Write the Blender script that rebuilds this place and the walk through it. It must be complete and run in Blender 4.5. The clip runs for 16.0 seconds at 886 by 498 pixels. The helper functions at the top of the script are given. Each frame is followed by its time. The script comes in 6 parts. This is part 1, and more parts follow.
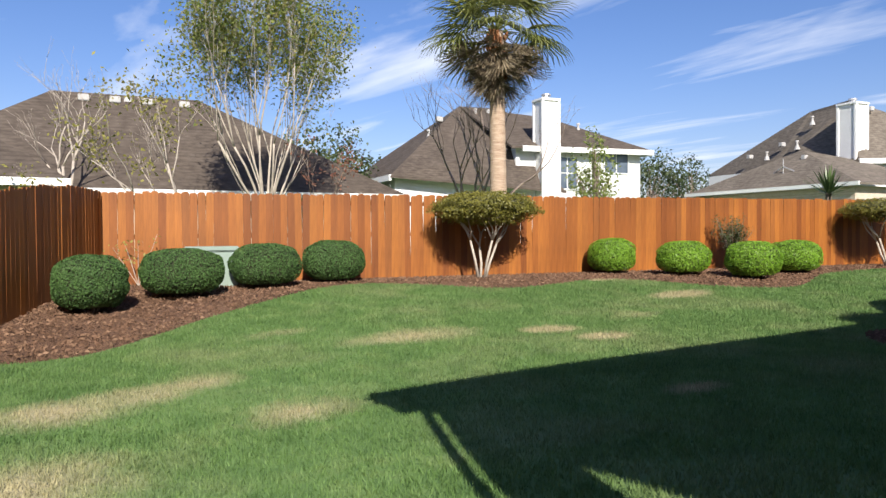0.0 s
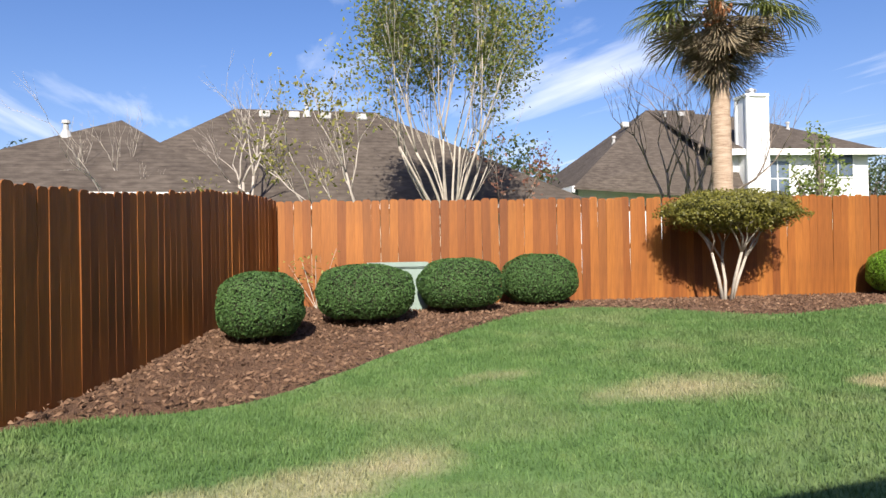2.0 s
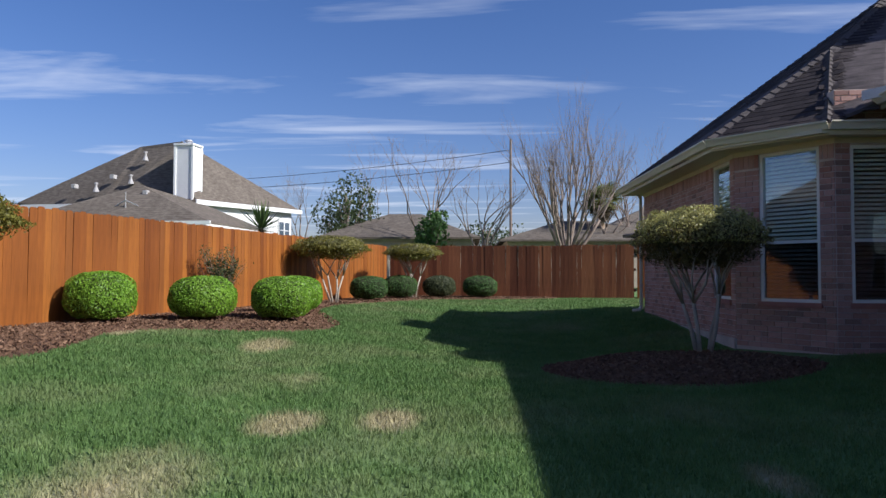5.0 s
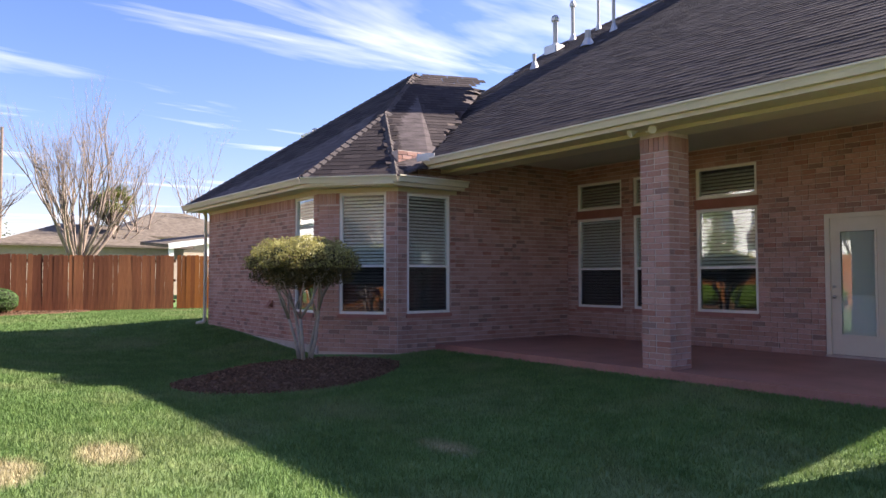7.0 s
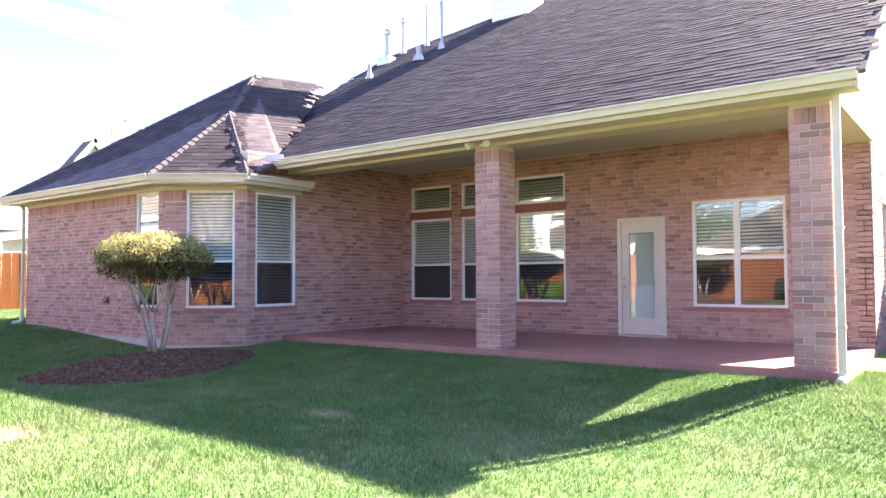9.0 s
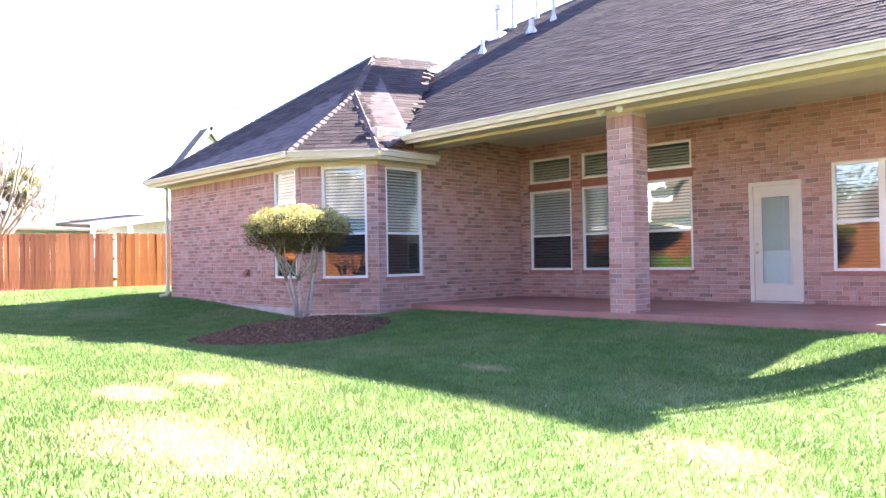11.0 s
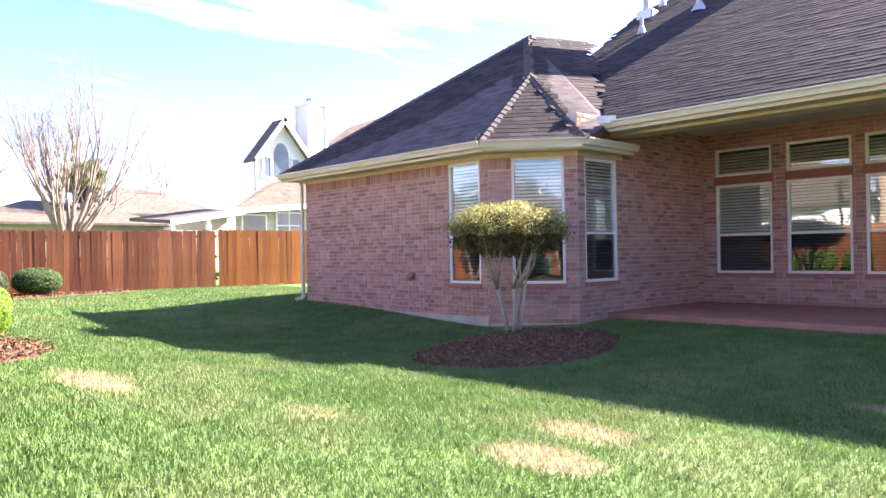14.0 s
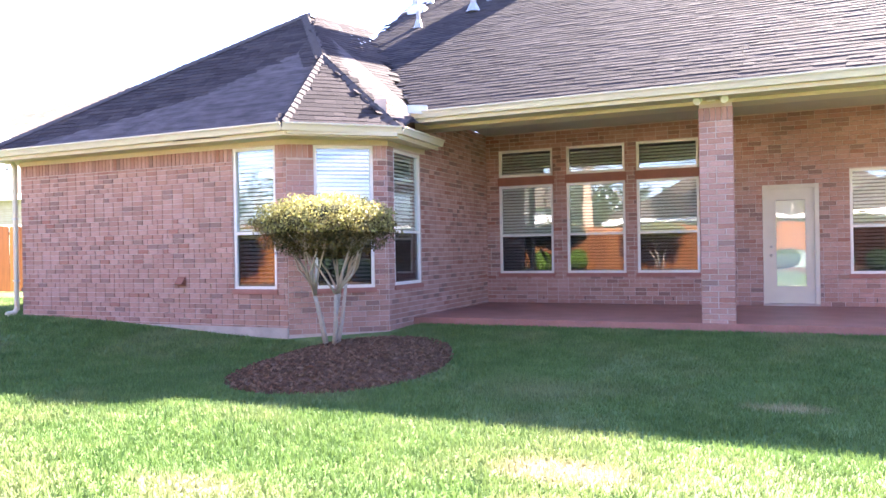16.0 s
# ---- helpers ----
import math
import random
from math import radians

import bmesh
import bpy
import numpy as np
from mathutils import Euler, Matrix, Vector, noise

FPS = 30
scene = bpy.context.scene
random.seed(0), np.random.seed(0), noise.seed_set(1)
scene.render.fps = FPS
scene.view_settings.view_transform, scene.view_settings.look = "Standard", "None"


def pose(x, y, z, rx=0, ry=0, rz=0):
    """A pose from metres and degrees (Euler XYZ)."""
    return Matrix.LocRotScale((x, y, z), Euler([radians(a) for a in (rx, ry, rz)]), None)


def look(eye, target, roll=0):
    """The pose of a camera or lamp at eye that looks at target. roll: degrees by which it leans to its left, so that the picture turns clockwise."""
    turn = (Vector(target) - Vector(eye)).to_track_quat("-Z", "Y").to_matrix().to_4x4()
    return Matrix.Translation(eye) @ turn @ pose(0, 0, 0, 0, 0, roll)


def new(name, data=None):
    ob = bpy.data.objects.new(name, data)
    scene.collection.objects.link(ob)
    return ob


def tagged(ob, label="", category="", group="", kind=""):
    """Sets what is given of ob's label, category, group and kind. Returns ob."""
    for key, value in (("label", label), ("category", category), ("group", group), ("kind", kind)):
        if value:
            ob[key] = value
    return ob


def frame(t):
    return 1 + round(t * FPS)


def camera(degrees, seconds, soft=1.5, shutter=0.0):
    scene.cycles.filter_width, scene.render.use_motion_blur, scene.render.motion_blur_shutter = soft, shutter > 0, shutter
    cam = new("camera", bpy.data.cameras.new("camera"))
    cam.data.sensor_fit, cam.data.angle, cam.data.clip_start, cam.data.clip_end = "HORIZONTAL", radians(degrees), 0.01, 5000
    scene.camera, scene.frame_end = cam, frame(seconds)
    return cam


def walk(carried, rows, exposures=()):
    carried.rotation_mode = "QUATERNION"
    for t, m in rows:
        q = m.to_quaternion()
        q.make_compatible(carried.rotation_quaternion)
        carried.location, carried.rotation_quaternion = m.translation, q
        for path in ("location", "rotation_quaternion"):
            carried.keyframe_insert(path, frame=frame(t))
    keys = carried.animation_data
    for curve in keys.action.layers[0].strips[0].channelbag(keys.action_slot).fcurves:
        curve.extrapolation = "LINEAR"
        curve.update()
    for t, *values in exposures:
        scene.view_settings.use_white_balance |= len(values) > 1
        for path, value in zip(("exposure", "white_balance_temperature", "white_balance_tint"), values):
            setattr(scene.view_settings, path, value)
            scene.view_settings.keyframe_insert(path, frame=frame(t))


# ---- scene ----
cam = camera(63.4, 16.0)
PATH = [
    (0, (-0.779, 1.822, 1.18), (0.277, 3.52, 1.143), -0.5),
    (0.5, (-0.612, 2.412, 1.148), (0.311, 4.186, 1.119), -0.6),
    (1, (-0.492, 3.094, 1.06), (0.332, 4.917, 1.039), -0.7),
    (1.5, (-0.387, 3.8, 1.039), (0.282, 5.685, 1.037), -0.9),
    (2, (-0.328, 4.518, 1.073), (0.316, 6.411, 1.098), -1.1),
    (2.5, (-0.185, 5.241, 1.076), (0.58, 7.089, 1.123), -1.3),
    (3, (-0.125, 5.867, 1.036), (0.979, 7.533, 1.101), -1.0),
    (3.5, (-0.008, 6.449, 0.949), (1.471, 7.792, 1.023), -0.9),
    (4, (0.05, 6.928, 0.957), (1.818, 7.86, 1.032), -0.6),
    (4.5, (0.004, 7.398, 0.984), (1.955, 7.835, 1.058), -0.1),
    (5, (-0.005, 7.857, 1.056), (1.992, 7.931, 1.126), 0.1),
    (5.2, (-0.034, 8.025, 1.069), (1.964, 7.987, 1.135), 0.1),
    (7.3, (-0.688, 10.17, 1.333), (0.795, 8.83, 1.414), -0.1),
    (7.5, (-0.727, 10.298, 1.318), (0.696, 8.895, 1.4), -0.1),
    (8, (-0.81, 10.589, 1.312), (0.45, 9.038, 1.4), -0.0),
    (8.2, (-0.854, 10.682, 1.316), (0.367, 9.1, 1.405), 0.0),
    (10.3, (-1.031, 11.683, 0.963), (0.197, 10.105, 1.03), -0.9),
    (10.5, (-0.931, 11.707, 0.995), (0.364, 10.183, 1.042), -0.5),
    (11, (-0.636, 11.796, 0.988), (0.766, 10.37, 1.018), -1.0),
    (11.5, (-0.221, 11.932, 0.994), (1.248, 10.575, 1.018), -0.8),
    (12, (0.395, 12.078, 1.058), (1.979, 10.858, 1.073), -0.5),
    (12.5, (0.965, 12.342, 1.114), (2.556, 11.131, 1.128), -0.7),
    (13, (1.567, 12.54, 1.171), (3.159, 11.33, 1.184), -0.7),
    (13.5, (2.113, 12.754, 1.216), (3.68, 11.511, 1.227), -0.9),
    (14, (2.64, 12.919, 1.225), (4.086, 11.537, 1.235), -1.0),
    (14.5, (3.235, 12.959, 1.263), (4.567, 11.467, 1.266), -1.1),
    (15, (3.792, 12.937, 1.286), (4.92, 11.286, 1.281), -1.1),
    (15.5, (4.298, 12.834, 1.22), (5.235, 11.067, 1.219), -1.1),
    (16, (4.77, 12.752, 1.226), (5.542, 10.907, 1.227), -1.0),
]
walk(cam, [(t, look(eye, target, roll)) for t, eye, target, roll in PATH],
     [(0, 0.8, 6500, 10), (3, 0.95, 6500, 10), (4.2, 0.58, 6200, 10), (5.2, 0.43, 5900, 12), (7.3, 2.05, 7000, 20), (8.2, 2.8, 6750, 22), (10.4, 3.6, 6800, 22),
      (11.5, 3.5, 6800, 22), (12.5, 3.0, 6800, 22), (13.5, 2.8, 6800, 22), (14.5, 2.85, 6800, 22), (15, 3.2, 6800, 22), (16, 3.6, 6800, 22)])

# ---- sky, sun ----
# sun: per metre of height a shadow runs 0.52 m towards +x and 1.37 m towards +y
SUN_DIR = Vector((-0.52, -1.37, 1.0)).normalized()
world = bpy.data.worlds.new("sky")
scene.world = world
world.use_nodes = True
wn, wl = world.node_tree.nodes, world.node_tree.links
sky = wn.new("ShaderNodeTexSky")
sky.sky_type, sky.sun_disc = "NISHITA", False
sky.sun_elevation = math.asin(SUN_DIR.z)
sky.sun_rotation = math.atan2(SUN_DIR.x, SUN_DIR.y)
sky.air_density, sky.dust_density, sky.ozone_density = 1.1, 0.7, 3.0
tc = wn.new("ShaderNodeTexCoord")
# thin cirrus streaks: the direction is laid on a flat layer overhead, then stretched noise
sep = wn.new("ShaderNodeSeparateXYZ")
wl.new(tc.outputs["Generated"], sep.inputs[0])
zz = wn.new("ShaderNodeMath")
zz.operation = "MAXIMUM"
zz.inputs[1].default_value = 0.04
wl.new(sep.outputs["Z"], zz.inputs[0])
dv = wn.new("ShaderNodeVectorMath")
dv.operation = "DIVIDE"
wl.new(tc.outputs["Generated"], dv.inputs[0])
comb = wn.new("ShaderNodeCombineXYZ")
for axis in ("X", "Y", "Z"):
    wl.new(zz.outputs[0], comb.inputs[axis])
wl.new(comb.outputs[0], dv.inputs[1])
mp = wn.new("ShaderNodeMapping")
mp.inputs["Rotation"].default_value = (0, 0, radians(-28))
mp.inputs["Scale"].default_value = (0.62, 0.16, 1)
mp.inputs["Location"].default_value = (0.75, 0.28, 0)
wl.new(dv.outputs[0], mp.inputs[0])
cn = wn.new("ShaderNodeTexNoise")
cn.inputs["Scale"].default_value, cn.inputs["Detail"].default_value = 2.2, 6
cn.inputs["Roughness"].default_value, cn.inputs["Distortion"].default_value = 0.55, 0.4
wl.new(mp.outputs[0], cn.inputs["Vector"])
cr = wn.new("ShaderNodeValToRGB")
cr.color_ramp.elements[0].position, cr.color_ramp.elements[1].position = 0.52, 0.87
wl.new(cn.outputs["Fac"], cr.inputs[0])
cm = wn.new("ShaderNodeMixRGB")
cm.inputs[2].default_value = (10.0, 10.2, 10.8, 1)
wl.new(cr.outputs[0], cm.inputs[0])
hs = wn.new("ShaderNodeHueSaturation")
hs.inputs["Saturation"].default_value = 1.18
wl.new(sky.outputs[0], hs.inputs["Color"])
tint = wn.new("ShaderNodeMixRGB")
tint.blend_type = "MULTIPLY"
tint.inputs[0].default_value = 1
tint.inputs[2].default_value = (1.04, 0.94, 1.16, 1)
wl.new(hs.outputs[0], tint.inputs[1])
wl.new(tint.outputs[0], cm.inputs[1])
bg = wn["Background"]
bg.inputs["Strength"].default_value = 0.068
wl.new(cm.outputs[0], bg.inputs[0])

sun = new("sun", bpy.data.lights.new("sun", "SUN"))
sun.data.energy, sun.data.angle, sun.data.color = 5.0, radians(0.53), (1.0, 0.94, 0.84)
sun.matrix_world = look(SUN_DIR * 60, (0, 0, 0))

# ---- materials ----


class Mat:
    """A principled material with helper nodes."""

    def __init__(self, name, rough=0.8, metal=0.0, spec=0.4):
        self.m = bpy.data.materials.new(name)
        self.m.use_nodes = True
        self.n, self.l = self.m.node_tree.nodes, self.m.node_tree.links
        self.b = self.n["Principled BSDF"]
        self.b.inputs["Roughness"].default_value = rough
        self.b.inputs["Metallic"].default_value = metal
        self.b.inputs["Specular IOR Level"].default_value = spec
        self.co = None

    def coord(self, kind="Object", scale=(1, 1, 1), rot=(0, 0, 0)):
        c = self.n.new("ShaderNodeTexCoord")
        m = self.n.new("ShaderNodeMapping")
        m.inputs["Scale"].default_value = scale
        m.inputs["Rotation"].default_value = rot
        self.l.new(c.outputs[kind], m.inputs[0])
        return m.outputs[0]

    def place(self, scale=(1, 1, 1)):
        g = self.n.new("ShaderNodeNewGeometry")
        m = self.n.new("ShaderNodeMapping")
        m.inputs["Scale"].default_value = scale
        self.l.new(g.outputs["Position"], m.inputs[0])
        return m.outputs[0]

    def noise(self, vec, scale, detail=4, rough=0.55):
        t = self.n.new("ShaderNodeTexNoise")
        t.inputs["Scale"].default_value, t.inputs["Detail"].default_value, t.inputs["Roughness"].default_value = scale, detail, rough
        self.l.new(vec, t.inputs["Vector"])
        return t.outputs["Fac"]

    def ramp(self, fac, *stops):
        r = self.n.new("ShaderNodeValToRGB")
        e = r.color_ramp.elements
        while len(e) < len(stops):
            e.new(0.5)
        for i, (p, c) in enumerate(stops):
            e[i].position, e[i].color = p, (*c, 1)
        self.l.new(fac, r.inputs[0])
        return r.outputs[0]

    def mix(self, fac, a, b, kind="MIX"):
        x = self.n.new("ShaderNodeMixRGB")
        x.blend_type = kind
        for i, v in enumerate((fac, a, b)):
            if hasattr(v, "is_output"):
                self.l.new(v, x.inputs[i])
            elif i == 0:
                x.inputs[0].default_value = v
            else:
                x.inputs[i].default_value = (*v, 1)
        return x.outputs[0]

    def island(self):
        return self.n.new("ShaderNodeNewGeometry").outputs["Random Per Island"]

    def rand(self):
        return self.n.new("ShaderNodeObjectInfo").outputs["Random"]

    def color(self, c):
        if hasattr(c, "is_output"):
            self.l.new(c, self.b.inputs["Base Color"])
        else:
            self.b.inputs["Base Color"].default_value = (*c, 1)
        return self

    def bump(self, fac, strength=0.3, dist=0.01):
        k = self.n.new("ShaderNodeBump")
        k.inputs["Strength"].default_value, k.inputs["Distance"].default_value = strength, dist
        self.l.new(fac, k.inputs["Height"])
        self.l.new(k.outputs[0], self.b.inputs["Normal"])
        return self

    def leafy(self, amount=0.35):
        """Adds light that shines through thin leaves."""
        t = self.n.new("ShaderNodeBsdfTranslucent")
        x = self.n.new("ShaderNodeMixShader")
        x.inputs[0].default_value = amount
        src = self.b.inputs["Base Color"]
        if src.links:
            self.l.new(src.links[0].from_socket, t.inputs[0])
        else:
            t.inputs[0].default_value = src.default_value
        self.l.new(self.b.outputs[0], x.inputs[1])
        self.l.new(t.outputs[0], x.inputs[2])
        self.l.new(x.outputs[0], self.n["Material Output"].inputs[0])
        return self


def plain(name, c, rough=0.6, metal=0.0, vary=0.12, scale=6.0, bump=0.15):
    k = Mat(name, rough, metal)
    v = k.place()
    big, fine = k.noise(v, scale), k.noise(v, scale * 14)
    dark = tuple(q * (1 - vary) for q in c)
    light = tuple(min(1, q * (1 + vary)) for q in c)
    k.color(k.mix(0.35, k.ramp(big, (0.3, dark), (0.7, light)), k.ramp(fine, (0.3, dark), (0.7, light))))
    k.bump(fine, bump, 0.004)
    return k.m


def leaf_mat(name, dark, light, tip, through_amount=0.35, rough=0.45):
    k = Mat(name, rough, 0, 0.35)
    i = k.island()
    big = k.noise(k.place(), 2.3, 3)
    k.color(k.mix(k.ramp(big, (0.35, (0, 0, 0)), (0.7, (0.55, 0.55, 0.55))), k.ramp(i, (0.0, dark), (0.6, light), (1.0, tip)), tip))
    k.leafy(through_amount)
    return k.m


def make_grass_colour(k, blades):
    v = k.place()
    big = k.noise(v, 0.55, 4, 0.6)
    mid = k.noise(v, 2.6, 4, 0.65)
    fine = k.noise(v, 34, 3, 0.7)
    green = k.ramp(mid, (0.25, (0.073, 0.14, 0.042)), (0.55, (0.118, 0.2, 0.064)), (0.8, (0.18, 0.245, 0.092)))
    straw = k.ramp(fine, (0.25, (0.29, 0.245, 0.145)), (0.75, (0.5, 0.43, 0.28)))
    # worn, straw-coloured spots, where turf has dried out
    total = None
    for cx, cy, rx, ry, w in BARE:
        m = k.n.new("ShaderNodeMapping")
        m.inputs["Location"].default_value = (-cx / rx, -cy / ry, 0)
        m.inputs["Scale"].default_value = (1 / rx, 1 / ry, 0)
        k.l.new(k.n.new("ShaderNodeNewGeometry").outputs["Position"], m.inputs[0])
        g = k.n.new("ShaderNodeTexGradient")
        g.gradient_type = "SPHERICAL"
        k.l.new(m.outputs[0], g.inputs[0])
        s = k.n.new("ShaderNodeMath")
        s.operation = "MULTIPLY"
        s.inputs[1].default_value = w
        k.l.new(g.outputs["Fac"], s.inputs[0])
        if total is None:
            total = s.outputs[0]
        else:
            a = k.n.new("ShaderNodeMath")
            a.operation = "ADD"
            k.l.new(total, a.inputs[0])
            k.l.new(s.outputs[0], a.inputs[1])
            total = a.outputs[0]
    ad = k.n.new("ShaderNodeMath")
    ad.operation = "MULTIPLY_ADD"
    ad.inputs[1].default_value, ad.inputs[2].default_value = 0.9, -0.33
    k.l.new(k.noise(v, 1.9, 6, 0.75), ad.inputs[0])
    sm = k.n.new("ShaderNodeMath")
    sm.operation = "ADD"
    k.l.new(total, sm.inputs[0])
    k.l.new(ad.outputs[0], sm.inputs[1])
    worn = k.ramp(sm.outputs[0], (0.32, (0, 0, 0)), (0.85, (0.85, 0.85, 0.85)))
    thin = k.ramp(big, (0.48, (0, 0, 0)), (0.75, (0.3, 0.3, 0.3)))
    c = k.mix(thin, green, straw)
    c = k.mix(worn, c, straw)
    if blades:
        c = k.mix(0.55, c, k.ramp(k.island(), (0.0, (0.6, 0.64, 0.54)), (1.0, (1.55, 1.52, 1.38))), "MULTIPLY")
    k.color(c)
    return fine


# dried spots: x, y, half width, half depth, weight
BARE = [(5.55, 9.3, 0.7, 0.4, 1.25), (5.8, 8.5, 0.6, 0.35, 1.2), (9.8, 10.65, 1.1, 0.42, 1.4), (3.7, 9.8, 1.5, 0.8, 0.8),
        (-0.4, 8.5, 1.2, 0.7, 0.8), (0.7, 8.9, 1.0, 0.6, 0.75), (-0.8, 6.7, 1.3, 1.0, 0.75), (9.8, 12.65, 0.5, 0.22, 1.4),
        (4.4, 6.0, 0.6, 0.3, 0.8), (1.3, 7.4, 1.1, 0.6, 0.65), (2.4, 11.0, 1.0, 0.4, 0.5), (7.6, 9.6, 1.2, 0.5, 0.5)]

gk = Mat("lawn_soil", 0.95, 0, 0.15)
M_LAWN = gk.m
gf = make_grass_colour(gk, False)
gk.bump(gf, 0.7, 0.03)
bk = Mat("grass_blade", 0.6, 0, 0.25)
make_grass_colour(bk, True)
bk.leafy(0.3)
M_BLADE = bk.m

k = Mat("stained_cedar", 0.55, 0, 0.35)
v = k.coord("Object", (1, 1, 0.06))
grain = k.noise(v, 42, 5, 0.65)
blot = k.noise(k.place((1, 1, 0.45)), 1.7, 4)
tone = k.ramp(k.rand(), (0.0, (0.15, 0.046, 0.009)), (0.45, (0.225, 0.075, 0.013)), (0.8, (0.29, 0.105, 0.018)), (1.0, (0.19, 0.066, 0.014)))
c = k.mix(0.5, tone, k.ramp(grain, (0.25, (0.42, 0.38, 0.34)), (0.62, (1.25, 1.2, 1.15))), "MULTIPLY")
c = k.mix(0.4, c, k.ramp(blot, (0.3, (0.6, 0.55, 0.52)), (0.7, (1.25, 1.22, 1.2))), "MULTIPLY")
k.color(c).bump(grain, 0.35, 0.004)
M_CEDAR = k.m
k = Mat("weathered_cedar", 0.75, 0, 0.25)
v = k.coord("Object", (1, 1, 0.06))
grain = k.noise(v, 42, 5, 0.65)
tone = k.ramp(k.rand(), (0.0, (0.1, 0.034, 0.016)), (0.5, (0.15, 0.055, 0.025)), (1.0, (0.22, 0.09, 0.04)))
c = k.mix(0.6, tone, k.ramp(grain, (0.25, (0.4, 0.36, 0.34)), (0.65, (1.35, 1.3, 1.25))), "MULTIPLY")
c = k.mix(0.5, c, k.ramp(k.noise(k.place((1, 1, 0.35)), 1.2, 4), (0.3, (0.5, 0.46, 0.45)), (0.7, (1.3, 1.25, 1.2))), "MULTIPLY")
k.color(c).bump(grain, 0.4, 0.004)
M_CEDAR_OLD = k.m

k = Mat("pink_brick", 0.85, 0, 0.25)
v = k.place()
spk = k.noise(v, 60, 4, 0.7)
tone = k.ramp(k.island(), (0.0, (0.245, 0.155, 0.135)), (0.09, (0.28, 0.17, 0.145)), (0.18, (0.37, 0.205, 0.168)), (0.55, (0.42, 0.247, 0.206)), (0.86, (0.47, 0.295, 0.25)), (1.0, (0.32, 0.145, 0.11)))
c = k.mix(0.55, tone, k.ramp(spk, (0.3, (0.62, 0.6, 0.58)), (0.7, (1.3, 1.3, 1.3))), "MULTIPLY")
c = k.mix(0.35, c, k.ramp(k.noise(v, 1.1, 4), (0.3, (0.75, 0.74, 0.73)), (0.7, (1.2, 1.2, 1.22))), "MULTIPLY")
k.color(c).bump(spk, 0.5, 0.004)
M_BRICK = k.m
k = Mat("pink_brick_piece", 0.85, 0, 0.25)
v = k.place()
spk = k.noise(v, 60, 4, 0.7)
tone = k.ramp(k.rand(), (0.0, (0.245, 0.155, 0.135)), (0.09, (0.28, 0.17, 0.145)), (0.18, (0.37, 0.205, 0.168)), (0.55, (0.42, 0.247, 0.206)), (0.86, (0.47, 0.295, 0.25)), (1.0, (0.32, 0.145, 0.11)))
k.color(k.mix(0.55, tone, k.ramp(spk, (0.3, (0.62, 0.6, 0.58)), (0.7, (1.3, 1.3, 1.3))), "MULTIPLY")).bump(spk, 0.5, 0.004)
M_BRICK_PIECE = k.m
M_MORTAR = plain("mortar", (0.52, 0.43, 0.38), 0.95, 0, 0.15, 9)
k = Mat("tan_brick", 0.9, 0, 0.2)
bt = k.n.new("ShaderNodeTexBrick")
bt.inputs["Color1"].default_value, bt.inputs["Color2"].default_value, bt.inputs["Mortar"].default_value = (0.42, 0.34, 0.26, 1), (0.5, 0.42, 0.33, 1), (0.5, 0.46, 0.4, 1)
bt.inputs["Scale"].default_value, bt.inputs["Mortar Size"].default_value = 1.0, 0.01
bt.inputs["Brick Width"].default_value, bt.inputs["Row Height"].default_value = 0.21, 0.079
k.l.new(k.coord("Object", (1, 1, 1), (radians(90), 0, 0)), bt.inputs[0])
k.color(k.mix(0.4, bt.outputs[0], k.ramp(k.noise(k.place(), 3), (0.3, (0.75, 0.74, 0.72)), (0.7, (1.2, 1.2, 1.2))), "MULTIPLY"))
M_TAN_BRICK = k.m


def shingle_mat(name, dark, mid, light, pieces):
    k = Mat(name, 0.92, 0, 0.2)
    v = k.place()
    grit = k.noise(v, 90, 3, 0.7)
    if pieces:
        src = k.island()
        c = k.ramp(src, (0.0, dark), (0.5, mid), (1.0, light))
    else:
        w = k.n.new("ShaderNodeTexWave")
        w.wave_type, w.bands_direction, w.wave_profile = "BANDS", "Z", "SAW"
        w.inputs["Scale"].default_value, w.inputs["Distortion"].default_value, w.inputs["Detail"].default_value = 2.6, 0.35, 2
        k.l.new(v, w.inputs["Vector"])
        tab = k.noise(k.place((3.2, 3.2, 11)), 1.0, 2)
        c = k.mix(0.5, k.ramp(tab, (0.3, dark), (0.5, mid), (0.7, light)), k.ramp(w.outputs["Fac"], (0.0, (0.5, 0.5, 0.5)), (0.25, (1.1, 1.1, 1.1)), (1.0, (1.0, 1.0, 1.0))), "MULTIPLY")
    c = k.mix(0.5, c, k.ramp(grit, (0.3, (0.65, 0.65, 0.65)), (0.7, (1.35, 1.35, 1.35))), "MULTIPLY")
    c = k.mix(0.45, c, k.ramp(k.noise(k.place((1, 1, 0.5)), 0.7, 4), (0.3, (0.7, 0.69, 0.7)), (0.7, (1.25, 1.25, 1.25))), "MULTIPLY")
    k.color(c).bump(grit, 0.5, 0.006)
    return k.m


